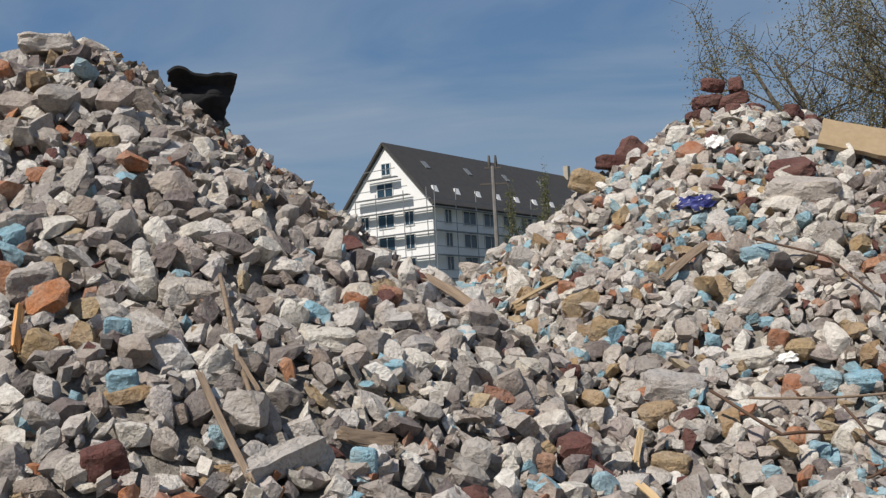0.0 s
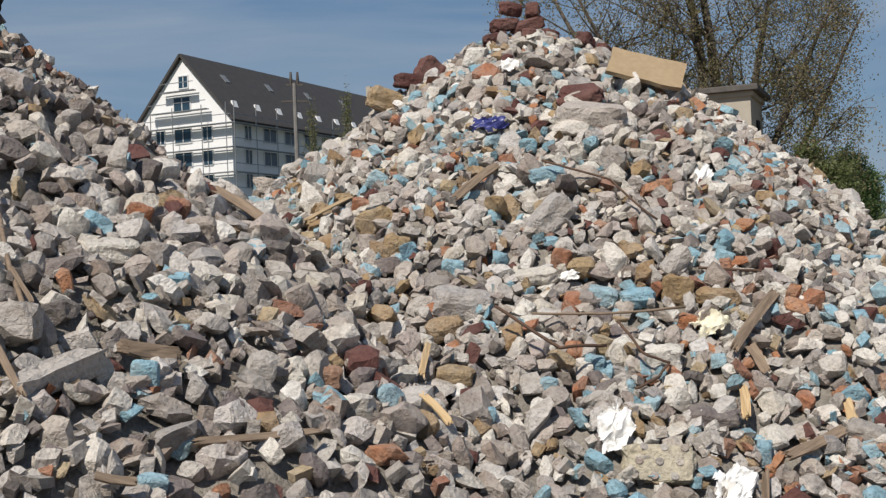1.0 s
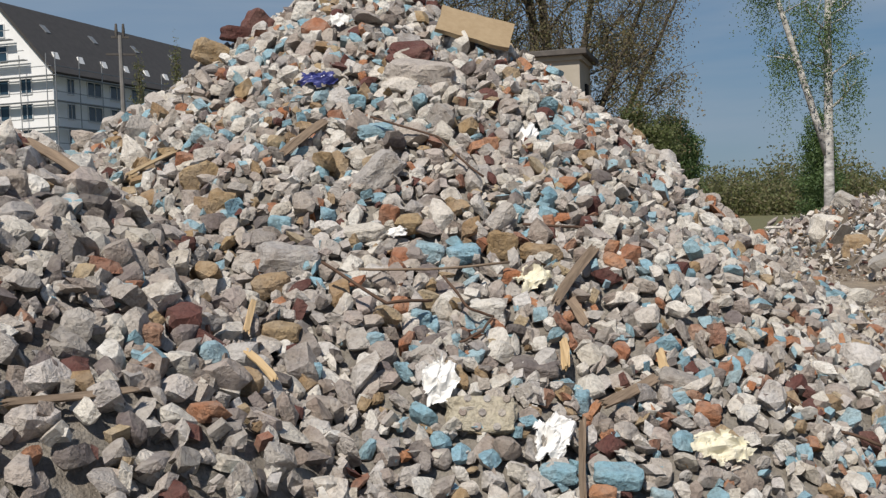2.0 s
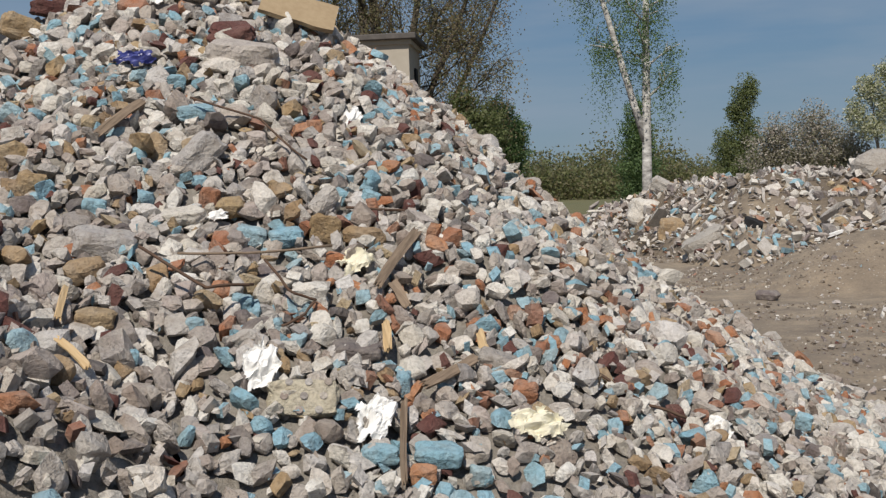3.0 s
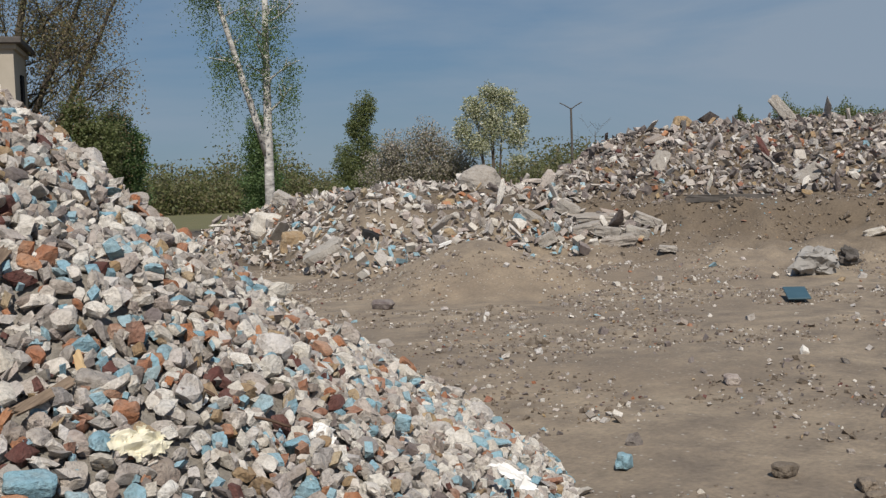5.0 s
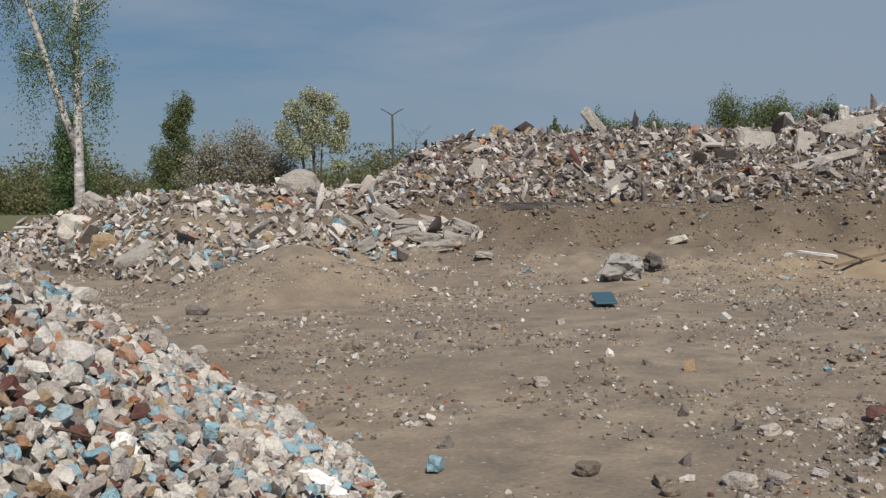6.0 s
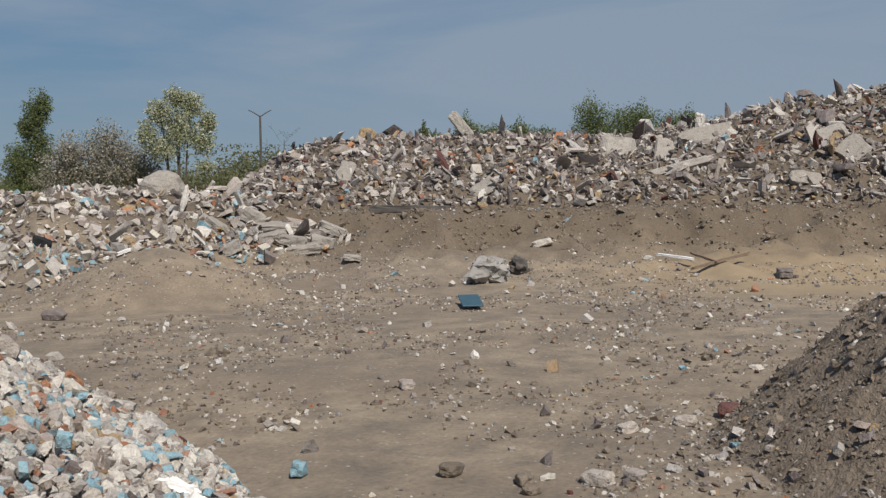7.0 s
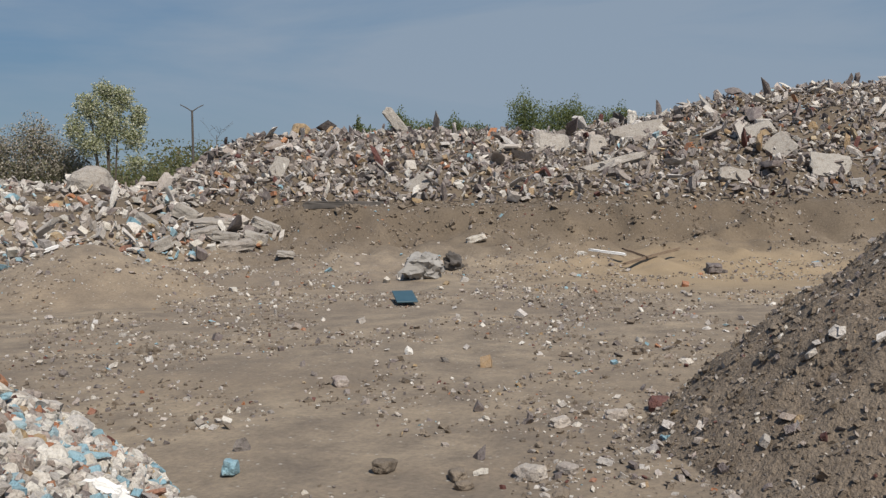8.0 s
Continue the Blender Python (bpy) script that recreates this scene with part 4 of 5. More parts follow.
rock("concrete_slab", "thick grey speckled concrete slab", "concrete slab", (1.67, 4.98, 2.20), (0.306, 0.184, 0.158), M_CONC, (15, 5, -18), seed=330, blocky=7)
rock("maroon_brick", "flat maroon brick fragment under the slab", "brick", (1.66, 5.13, 2.32), (0.225, 0.135, 0.084), M_MAROON, (15, -15, -17), seed=331, blocky=5)
rock("brown_tile", "round-edged brown tile fragment standing on edge", "tile", (0.58, 4.63, 1.73), (0.159, 0.032, 0.145), M_OCHRE, (15, -20, -6), seed=332, blocky=3)
rock("ochre_stone", "brown rounded stone on the slope", "stone", (0.63, 4.41, 1.62), (0.111, 0.069, 0.115), M_OCHRE, (15, 10, -7), seed=333, blocky=4)
rock("concrete_slab", "grey oblong concrete slab on the slope", "concrete slab", (1.26, 4.33, 1.73), (0.205, 0.123, 0.107), M_CONC, (15, -42, -15), seed=334, blocky=8)
rock("concrete_slab", "flat grey concrete slab on the slope", "concrete slab", (0.82, 4.02, 1.40), (0.223, 0.134, 0.110), M_CONC, (15, 8, -10), seed=335, blocky=6)
rock("brown_stone", "orange-brown rounded stone below the slab", "stone", (0.73, 3.92, 1.32), (0.140, 0.084, 0.082), M_OCHRE, (15, -8, -9), seed=336, blocky=4)
rock("ochre_stone", "flat ochre stone plate among rubble", "stone", (1.60, 3.85, 1.42), (0.116, 0.029, 0.120), M_OCHRE, (15, 10, -22), seed=337, blocky=4)
rock("ochre_stone", "flat ochre stone plate among rubble", "stone", (1.74, 3.80, 1.39), (0.164, 0.066, 0.078), M_OCHRE, (15, 8, -24), seed=338, blocky=3)
rock("ochre_stone", "yellowish stone among grey rubble", "stone", (0.70, 3.59, 1.18), (0.121, 0.073, 0.064), M_OCHRE, (15, 5, -10), seed=339, blocky=5)
rock("concrete_block", "pale square concrete block among rubble", "concrete block", (1.42, 3.55, 1.20), (0.119, 0.071, 0.099), M_PALE, (15, -5, -21), seed=340, blocky=9)
rock("concrete_lump", "flat whitish concrete lump on the slope", "concrete lump", (1.12, 4.07, 1.49), (0.157, 0.094, 0.065), M_PALE, (15, -4, -14), seed=341, blocky=5)
rock("blue_block", "blue-painted plaster fragment among pale rubble", "painted block", (1.33, 4.60, 1.92), (0.154, 0.092, 0.069), M_BLUE, (15, 0, -15), seed=342, blocky=6)
rock("blue_block", "blue-painted plaster fragment among pale rubble", "painted block", (0.64, 5.02, 1.94), (0.094, 0.057, 0.089), M_BLUE, (15, 30, -6), seed=343, blocky=6)
rock("blue_block", "blue-painted plaster fragment among pale rubble", "painted block", (1.33, 4.90, 2.08), (0.079, 0.047, 0.069), M_BLUE, (15, 0, -14), seed=344, blocky=6)
rock("blue_block", "blue-painted plaster fragment among pale rubble", "painted block", (0.82, 4.20, 1.53), (0.084, 0.050, 0.075), M_BLUE, (15, 10, -10), seed=345, blocky=6)
rock("blue_block", "blue-painted plaster fragment among pale rubble", "painted block", (1.33, 3.92, 1.41), (0.111, 0.067, 0.073), M_BLUE, (15, 15, -18), seed=346, blocky=6)
rock("blue_block", "blue-painted plaster fragment among pale rubble", "painted block", (1.46, 3.89, 1.40), (0.124, 0.075, 0.064), M_BLUE, (15, -5, -20), seed=347, blocky=6)
rock("blue_block", "blue-painted plaster fragment among pale rubble", "painted block", (1.19, 3.61, 1.19), (0.071, 0.043, 0.067), M_BLUE, (15, 10, -17), seed=348, blocky=6)
rock("blue_block", "blue-painted plaster fragment among pale rubble", "painted block", (1.86, 4.00, 1.53), (0.077, 0.046, 0.068), M_BLUE, (15, 20, -24), seed=349, blocky=6)
rock("blue_block", "blue-painted plaster fragment among pale rubble", "painted block", (1.59, 3.18, 0.93), (0.048, 0.051, 0.085), M_BLUE, (15, 5, -26), seed=350, blocky=6)
rock("blue_block", "blue-painted plaster fragment among pale rubble", "painted block", (1.00, 3.51, 1.14), (0.057, 0.034, 0.057), M_BLUE, (15, 0, -15), seed=351, blocky=6)
rock("blue_block", "blue-painted plaster fragment among pale rubble", "painted block", (0.76, 3.42, 1.06), (0.062, 0.046, 0.077), M_BLUE, (15, 20, -11), seed=352, blocky=6)
rock("brick_lump", "broken orange-brown brick fragment", "brick", (1.24, 4.13, 1.55), (0.076, 0.056, 0.093), M_BRICK, (15, 15, -16), seed=353, blocky=5)
rock("brick_lump", "broken orange-brown brick fragment", "brick", (1.99, 3.08, 0.87), (0.084, 0.051, 0.073), M_BRICK, (15, 15, -32), seed=354, blocky=5)
rock("brick_lump", "broken orange-brown brick fragment", "brick", (0.54, 4.79, 1.82), (0.095, 0.057, 0.070), M_BRICK, (15, 15, -5), seed=355, blocky=5)
rock("brick_lump", "broken orange-brown brick fragment", "brick", (0.24, 3.21, 1.25), (0.104, 0.062, 0.060), M_BRICK, (15, 15, -3), seed=356, blocky=5)
rock("brick_lump", "broken orange-brown brick fragment", "brick", (1.58, 3.71, 1.31), (0.071, 0.042, 0.062), M_BRICK, (15, 15, -22), seed=357, blocky=5)
rock("brick_lump", "broken orange-brown brick fragment", "brick", (2.02, 3.39, 1.06), (0.123, 0.074, 0.061), M_BRICK, (15, 15, -30), seed=358, blocky=5)
plank("dark weathered plank lying on the slope", (0.92, 4.57, 1.84), (1.14, 4.70, 1.97), 0.046, 0.014, M_WOOD, 50, 359)
plank("dark twisted piece of weathered wood", (1.66, 3.49, 1.23), (1.93, 3.73, 1.40), 0.046, 0.014, M_WOOD, 50, 360)
plank("brown board end between stones", (1.70, 3.49, 1.23), (1.73, 3.41, 1.16), 0.046, 0.014, M_WOOD, 40, 361)
plank("short dark board between stones", (1.64, 3.11, 0.93), (1.86, 3.20, 0.99), 0.046, 0.014, M_WOOD, 40, 362)
plank("long thin brown strip of wood on the slope", (2.51, 5.45, 2.28), (2.52, 4.90, 1.95), 0.030, 0.009, M_WOOD, 40, 363)
plank("dark thin board among the stones", (1.87, 4.07, 1.62), (2.20, 4.20, 1.60), 0.027, 0.008, M_WOOD, 40, 364)
plank("fresh yellow splinter of wood", (0.57, 3.50, 1.21), (0.64, 3.72, 1.28), 0.027, 0.008, M_BARE, 40, 365)
plank("fresh yellow splinter of wood", (0.53, 3.24, 1.17), (0.60, 3.19, 1.09), 0.030, 0.009, M_BARE, 40, 366)
plank("fresh yellow splinter of wood", (1.60, 3.34, 1.11), (1.58, 3.26, 1.04), 0.041, 0.012, M_BARE, 60, 367)
plank("fresh yellow splinter of wood", (1.95, 3.31, 1.05), (1.94, 3.23, 1.00), 0.042, 0.012, M_BARE, 60, 368)
plank("narrow brown board standing among stones", (1.54, 3.07, 0.89), (1.41, 2.81, 0.72), 0.035, 0.010, M_WOOD, 60, 369)
plank("long weathered batten on the slope", (2.51, 3.50, 1.10), (2.67, 3.32, 0.93), 0.042, 0.013, M_WOOD, 40, 370)
plank("split dark batten on the slope", (2.54, 3.58, 1.16), (2.61, 3.49, 1.06), 0.035, 0.010, M_WOOD, 40, 371)
plank("dark board at the pile's edge", (2.23, 3.54, 1.21), (2.45, 3.63, 1.20), 0.046, 0.014, M_WOOD, 60, 372)
rock("concrete_slab", "tilted grey concrete slab among rubble", "concrete slab", (1.98, 3.21, 0.94), (0.165, 0.099, 0.095), M_CONC, (15, 22, -30), seed=373, blocky=6)
rock("brown_stone", "flat brownish stone among rubble", "stone", (1.47, 3.28, 1.04), (0.158, 0.095, 0.056), M_DARK, (15, 5, -22), seed=374, blocky=5)
rock("brick_lump", "rounded orange brick lump", "brick", (1.99, 3.07, 0.87), (0.085, 0.051, 0.077), M_BRICK, (15, 0, -31), seed=375, blocky=3)
rock("brick_lump", "broken orange-brown brick fragment", "brick", (2.19, 3.41, 1.07), (0.118, 0.071, 0.093), M_BRICK, (15, 20, -31), seed=376, blocky=5)
rock("brick_lump", "orange brick lump at the lower slope", "brick", (1.50, 2.87, 0.71), (0.080, 0.048, 0.059), M_BRICK, (15, 0, -25), seed=377, blocky=5)
rock("ochre_stone", "ochre lump among pale stones", "stone", (2.44, 2.90, 0.65), (0.096, 0.058, 0.064), M_OCHRE, (15, 10, -38), seed=378, blocky=5)
rock("blue_block", "large blue-painted plaster lump", "painted block", (1.57, 2.91, 0.75), (0.148, 0.089, 0.070), M_BLUE, (15, 5, -26), seed=379, blocky=4)
rock("blue_block", "blue-painted plaster lump among rubble", "painted block", (1.40, 2.96, 0.77), (0.112, 0.067, 0.052), M_BLUE, (15, 5, -23), seed=380, blocky=4)
rock("blue_block", "blue-painted plaster fragment among pale rubble", "painted block", (2.86, 3.51, 0.95), (0.085, 0.054, 0.089), M_BLUE, (15, 10, -37), seed=381, blocky=6)
rock("blue_block", "blue-painted plaster fragment among pale rubble", "painted block", (2.42, 3.02, 0.74), (0.082, 0.049, 0.049), M_BLUE, (15, 10, -37), seed=382, blocky=6)
rock("blue_block", "blue-painted plaster fragment among pale rubble", "painted block", (3.28, 3.09, 0.60), (0.061, 0.040, 0.066), M_BLUE, (15, 10, -45), seed=383, blocky=6)
rock("blue_block", "blue-painted plaster fragment among pale rubble", "painted block", (2.73, 3.03, 0.68), (0.073, 0.044, 0.060), M_BLUE, (15, 10, -40), seed=384, blocky=6)
rock("blue_block", "blue-painted plaster fragment among pale rubble", "painted block", (2.45, 3.16, 0.82), (0.071, 0.043, 0.059), M_BLUE, (15, 10, -36), seed=385, blocky=6)
rock("blue_block", "blue-painted plaster fragment among pale rubble", "painted block", (1.67, 2.83, 0.69), (0.063, 0.038, 0.060), M_BLUE, (15, 10, -28), seed=386, blocky=6)
rock("blue_block", "blue-painted plaster fragment among pale rubble", "painted block", (2.14, 3.28, 0.98), (0.053, 0.042, 0.069), M_BLUE, (15, 10, -31), seed=387, blocky=6)
M_OLD = stone_mat("cream_mineral", [(0.50, 0.45, 0.34), (0.54, 0.49, 0.38)])
holes = rock("perforated_panel", "cream mineral panel with round dents", "panel", (1.23, 3.14, 0.93), (0.206, 0.058, 0.110), M_OLD, (-30, 3, -19), seed=388, blocky=9)
for k in range(9):
    dv, df = tube([(0, 0, 0), (0, 0, 0.004)], [0.013, 0.012], 10)
    dent = part("dent", mesh_of("dent", dv, df, M_CONC), None, holes, "grey round dent")
    q = (-0.075 + 0.06 * (k % 3) + 0.015 * (k // 3), -0.045 + 0.045 * (k // 3))
    dent.matrix_basis = Matrix.Translation((q[0], 0.93 * min(v.co.y for v in holes.data.vertices), q[1])) @ Matrix.Rotation(radians(90), 4, "X")
draped("navy_film", "crumpled navy blue plastic film", "plastic film", (1.18, 5.04, 2.20), 0.210, 0.105, M_NAVY, 5, 389)
draped("white_rag", "crumpled white plastic sheet on the slope", "plastic sheet", (2.05, 4.60, 1.88), 0.104, 0.191, M_CLOTH, 20, 390)
draped("white_rag", "crumpled white plastic sheet on the slope", "plastic sheet", (2.07, 4.52, 1.81), 0.144, 0.077, M_CLOTH, 5, 391)
draped("white_rag", "crumpled white plastic sheet near the pile's top", "plastic sheet", (1.41, 5.51, 2.56), 0.119, 0.103, M_CLOTH, 5, 392)
draped("cream_rag", "crumpled cream plastic strip among stones", "plastic sheet", (1.64, 3.65, 1.31), 0.153, 0.119, M_CREAM, -30, 393)
draped("white_rag", "crumpled white paper lump among stones", "paper", (1.13, 3.23, 1.03), 0.125, 0.181, M_CLOTH, 15, 394)
draped("white_rag", "crumpled white plastic sheet among stones", "plastic sheet", (1.42, 3.04, 0.86), 0.127, 0.183, M_CLOTH, 25, 395)
draped("white_rag", "crumpled white paper among stones", "paper", (2.25, 3.11, 0.88), 0.184, 0.101, M_CLOTH, -5, 396)
draped("cream_rag", "crumpled cream plastic sheet among stones", "plastic sheet", (1.93, 2.90, 0.80), 0.217, 0.123, M_CREAM, -5, 397)
draped("white_rag", "small crumpled white paper among stones", "paper", (1.24, 4.02, 1.49), 0.087, 0.055, M_CLOTH, -5, 398)
draped("white_rag", "crumpled white plastic sheet at the pile's foot", "plastic sheet", (3.69, 2.84, 0.32), 0.224, 0.103, M_CLOTH, 15, 399)
draped("white_rag", "torn white plastic strip at the pile's foot", "plastic sheet", (2.74, 2.97, 0.67), 0.127, 0.098, M_CLOTH, 30, 400)
wire("thin bare branch lying over stones", [(1.02, 3.76, 1.37), (1.25, 3.70, 1.36), (1.56, 3.68, 1.37)], 0.005, M_WOOD, "dry_branch", "branch")
wire("bent rusty wire lying between stones", [(0.88, 3.74, 1.40), (1.05, 3.52, 1.26), (1.22, 3.56, 1.26)], 0.006, M_WIRE)
wire("bent rusty wire lying between stones", [(1.28, 3.60, 1.34), (1.32, 3.52, 1.25), (1.36, 3.50, 1.22), (1.42, 3.50, 1.20), (1.36, 3.44, 1.16), (1.26, 3.40, 1.13)], 0.005, M_WIRE)
wire("bent rusty wire lying between stones", [(1.30, 4.55, 1.98), (1.55, 4.40, 1.88), (1.68, 4.22, 1.70)], 0.005, M_WIRE)
wire("bent rusty wire lying between stones", [(1.72, 3.92, 1.50), (1.95, 3.92, 1.48), (2.20, 3.90, 1.42)], 0.006, M_WIRE)
wire("bent rusty wire lying between stones", [(2.30, 3.10, 0.90), (2.45, 3.00, 0.78), (2.55, 2.92, 0.74)], 0.006, M_WIRE)
wire("thin bare branch lying over stones", [(-0.70, 3.40, 1.86), (-0.60, 3.10, 1.60), (-0.52, 2.90, 1.45)], 0.008, M_WOOD, "dry_branch", "branch")

# open ground
rock("blue_block", "pale blue painted block lying on the soil", "painted block", (5.10, 3.22, 0.04), (0.12, 0.085, 0.09), M_BLUE, (5, 10, 20), seed=70, blocky=4)
crumpled("rubble_sack", "grey crumpled sack lying on the soil", "sack", (16.64, 7.25, 0.20), (0.85, 0.7, 0.62), plain_mat("sack_cloth", (0.24, 0.225, 0.21), (0.33, 0.315, 0.295), 5, 0.8), (0, -8, -25), 71)
crumpled("felt_scrap", "brown-black scrap of tar felt beside the sack", "tar felt", (17.81, 7.20, 0.21), (0.42, 0.25, 0.34), M_TAR, (0, 35, -60), 72)
bm = box_mesh(0.28, 0.62, 0.02, bevel=0.004)
sheet2 = part("blue_sheet", bm, plain_mat("blue_plate", (0.03, 0.075, 0.10), (0.045, 0.10, 0.13), 5, 0.5), None)
tagged(sheet2, "dark blue plate lying on the soil", "plate")
sheet2.matrix_world = pose(13.31, 6.03, 0.09, 8, 0, -58)
rock("flat_stone", "pale flat stone on the bank", "stone", (19.78, 7.54, 0.53), (0.39, 0.28, 0.13), M_PALE, (0, -12, -69), seed=73)
plank("white lath lying on the bank", (19.5, 5.2, 0.36), (19.3, 4.5, 0.30), 0.10, 0.04, M_CLOTH, 0, 74)
plank("dry brown branch lying on the bank", (18.9, 4.42, 0.16), (20.05, 3.7, 0.36), 0.06, 0.05, M_WOOD, 0, 75)
plank("dry brown branch lying on the bank", (19.6, 4.6, 0.38), (19.3, 4.1, 0.25), 0.05, 0.04, M_WOOD, 0, 76)
rock("dark_stone", "dark stone on the bank", "stone", (19.1, 2.9, 0.10), (0.35, 0.25, 0.15), M_DARK, (0, -5, 20), seed=77)
for k, (x, y, d, m, w) in enumerate([(5.40, 2.43, 0.15, M_CLOD, "brown"), (5.45, 2.02, 0.13, M_CLOD, "brown"), (5.62, 1.66, 0.17, M_CONC, "grey"), (7.3, 1.62, 0.15, M_CONC, "grey"), (6.85, 1.88, 0.13, M_CONC, "grey"),
                                     (7.70, 1.42, 0.20, M_MAROON, "red-brown"), (7.7, 3.95, 0.16, M_CONC, "grey"), (5.75, 1.50, 0.12, M_CONC, "grey"), (10.2, 10.4, 0.28, M_DARK, "dark"), (5.30, 1.92, 0.10, M_CLOD, "brown")]):
    rock("lone_stone", w + " stone lying alone on the soil", "stone", (x, y, float(terrain(x, y)) + d * 0.2), (d, d * 0.7, d * 0.5), m, (0, 5, 37 * k), seed=80 + k, blocky=4)
crumpled("blue_film", "crumpled pale blue plastic bag on soil", "plastic bag", (6.55, 1.12, 0.04), (0.14, 0.10, 0.09), M_BLUE, (0, 0, 20), 91)
crumpled("blue_film", "crumpled blue plastic bag on soil", "plastic bag", (6.58, 0.54, 0.05), (0.085, 0.075, 0.09), M_BLUE, (0, 0, 70), 92)

# low mound: slabs
def sit(x, y, dz=0.0):
    return x, y, anything(x, y) + dz


rock("concrete_block", "grey square concrete block tilted in rubble", "concrete block", (14.14, 16.04, 0.32), (0.80, 0.56, 0.47), M_SLAB, (10, -28, -41), seed=100, blocky=12)
rock("concrete_block", "pale rounded concrete block at the mound's end", "concrete block", (16.75, 21.24, 0.82), (0.73, 0.51, 0.62), M_PALE, (5, 8, -38), seed=101, blocky=5)
rock("brick_block", "orange-brown masonry block in the rubble", "masonry block", (15.15, 18.28, 0.50), (0.52, 0.36, 0.52), M_OCHRE, (5, 8, -39), seed=102, blocky=6)
rock("concrete_slab", "grey slab leaning at the mound's back", "concrete slab", (17.94, 21.93, 1.39), (0.70, 0.49, 0.38), M_SLAB, (10, 28, -39), seed=103, blocky=8)
rock("concrete_lump", "large pale pointed concrete lump on the crest", "concrete lump", (18.65, 15.89, 1.66), (1.07, 0.75, 0.87), M_SLAB, (0, 10, -49), seed=104, blocky=1.6)
rock("black_lump", "black lump in the pale rubble", "stone", (14.58, 15.26, 0.67), (0.33, 0.23, 0.28), M_BLACK, (10, 20, -43), seed=105)
plank("pale lath on the mound's slope", (14.67, 13.82, 0.45), (15.25, 13.75, 0.58), 0.08, 0.05, M_CLOTH, 0, 106)
for k, (x, y, z, w, h, tip) in enumerate([(18.32, 12.54, 0.89, 1.10, 0.15, 0), (18.70, 11.61, 0.82, 0.55, 0.18, 22), (17.60, 11.55, 0.48, 0.65, 0.20, -6), (18.08, 11.45, 0.59, 0.44, 0.22, 12), (17.41, 12.16, 0.71, 0.55, 0.20, -12), (18.16, 13.14, 1.08, 0.46, 0.28, 30), (17.40, 10.38, 0.35, 0.31, 0.10, 5), (17.53, 11.77, 0.65, 0.50, 0.17, 8), (16.63, 12.54, 0.54, 0.37, 0.22, -25), (17.59, 13.62, 0.93, 0.51, 0.18, 30)]):
    tagged(rock("concrete_slab", "flat broken concrete slab at the mound's edge", "concrete slab", (x, y, z), (w, w * 0.6, h), M_SLAB, (6, tip, -57), seed=110 + k, blocky=12), group="flat slabs at the mound's edge")

# far mound: large slabs
rock("concrete_post", "concrete post sticking out of the crest", "concrete post", (25.28, 11.88, 3.21), (0.26, 0.18, 0.75), M_SLAB, (0, -38, -64), seed=120, blocky=12)
rock("boulder", "yellowish boulder on the crest", "boulder", sit(24.69, 14.29, 0.12), (0.5, 0.4, 0.4), M_OCHRE, (0, 8, 0), seed=121, blocky=3)
rock("white_block", "white block on the rubble crest", "block", sit(27.87, 6.41, 0.14), (0.32, 0.2, 0.4), M_PALE, (0, 8, 0), seed=122, blocky=6)
for k, (x, y, z, w, h, tip, m) in enumerate([(21.46, 12.99, 2.01, 0.34, 0.55, 25, M_SLAB), (21.68, 9.62, 1.60, 0.54, 0.37, -30, M_SLAB), (25.63, 7.86, 2.51, 0.83, 0.61, 5, M_SLAB), (26.66, 5.96, 2.76, 1.27, 0.57, -12, M_SLAB), (25.62, 6.74, 2.40, 0.41, 0.69, 10, M_SLAB), (25.61, 7.86, 2.51, 0.64, 0.56, 5, M_SLAB), (25.83, 2.55, 2.34, 0.59, 0.54, -40, M_SLAB), (25.32, 1.43, 1.87, 0.87, 0.58, 5, M_SLAB), (26.68, 3.09, 2.76, 0.64, 0.36, -15, M_SLAB), (24.46, 6.10, 2.01, 1.57, 0.18, -14, M_SLAB), (24.36, 3.33, 1.71, 0.64, 0.31, 10, M_SLAB)]):
    tagged(rock("concrete_slab", "large broken slab tilted in the rubble", "concrete slab", (x, y, z), (w, 0.14, h), m, (-30, tip, -66), seed=130 + k, blocky=12), group="large slabs on the far mound")
plank("long dark timber beam at the mound's foot", (19.65, 11.24, 1.20), (20.37, 9.91, 1.18), 0.18, 0.14, M_TAR, 0, 140, "timber_beam")


# ---- trees ----
def leaf_mesh(name, centres, size, rng, mat):
    n = len(centres)
    a, b = rng.normal(size=(n, 3)), rng.normal(size=(n, 3))
    a /= np.linalg.norm(a, axis=1)[:, None]
    b -= (a * b).sum(1)[:, None] * a
    b /= np.linalg.norm(b, axis=1)[:, None]
    s = (size * rng.uniform(0.6, 1.3, n))[:, None]
    v = np.stack([centres - a * s, centres + b * s * 0.55, centres + a * s, centres - b * s * 0.55], 1).reshape(-1, 3)
    f = np.arange(4 * n).reshape(n, 4)
    return mesh_of(name, v, f, mat)


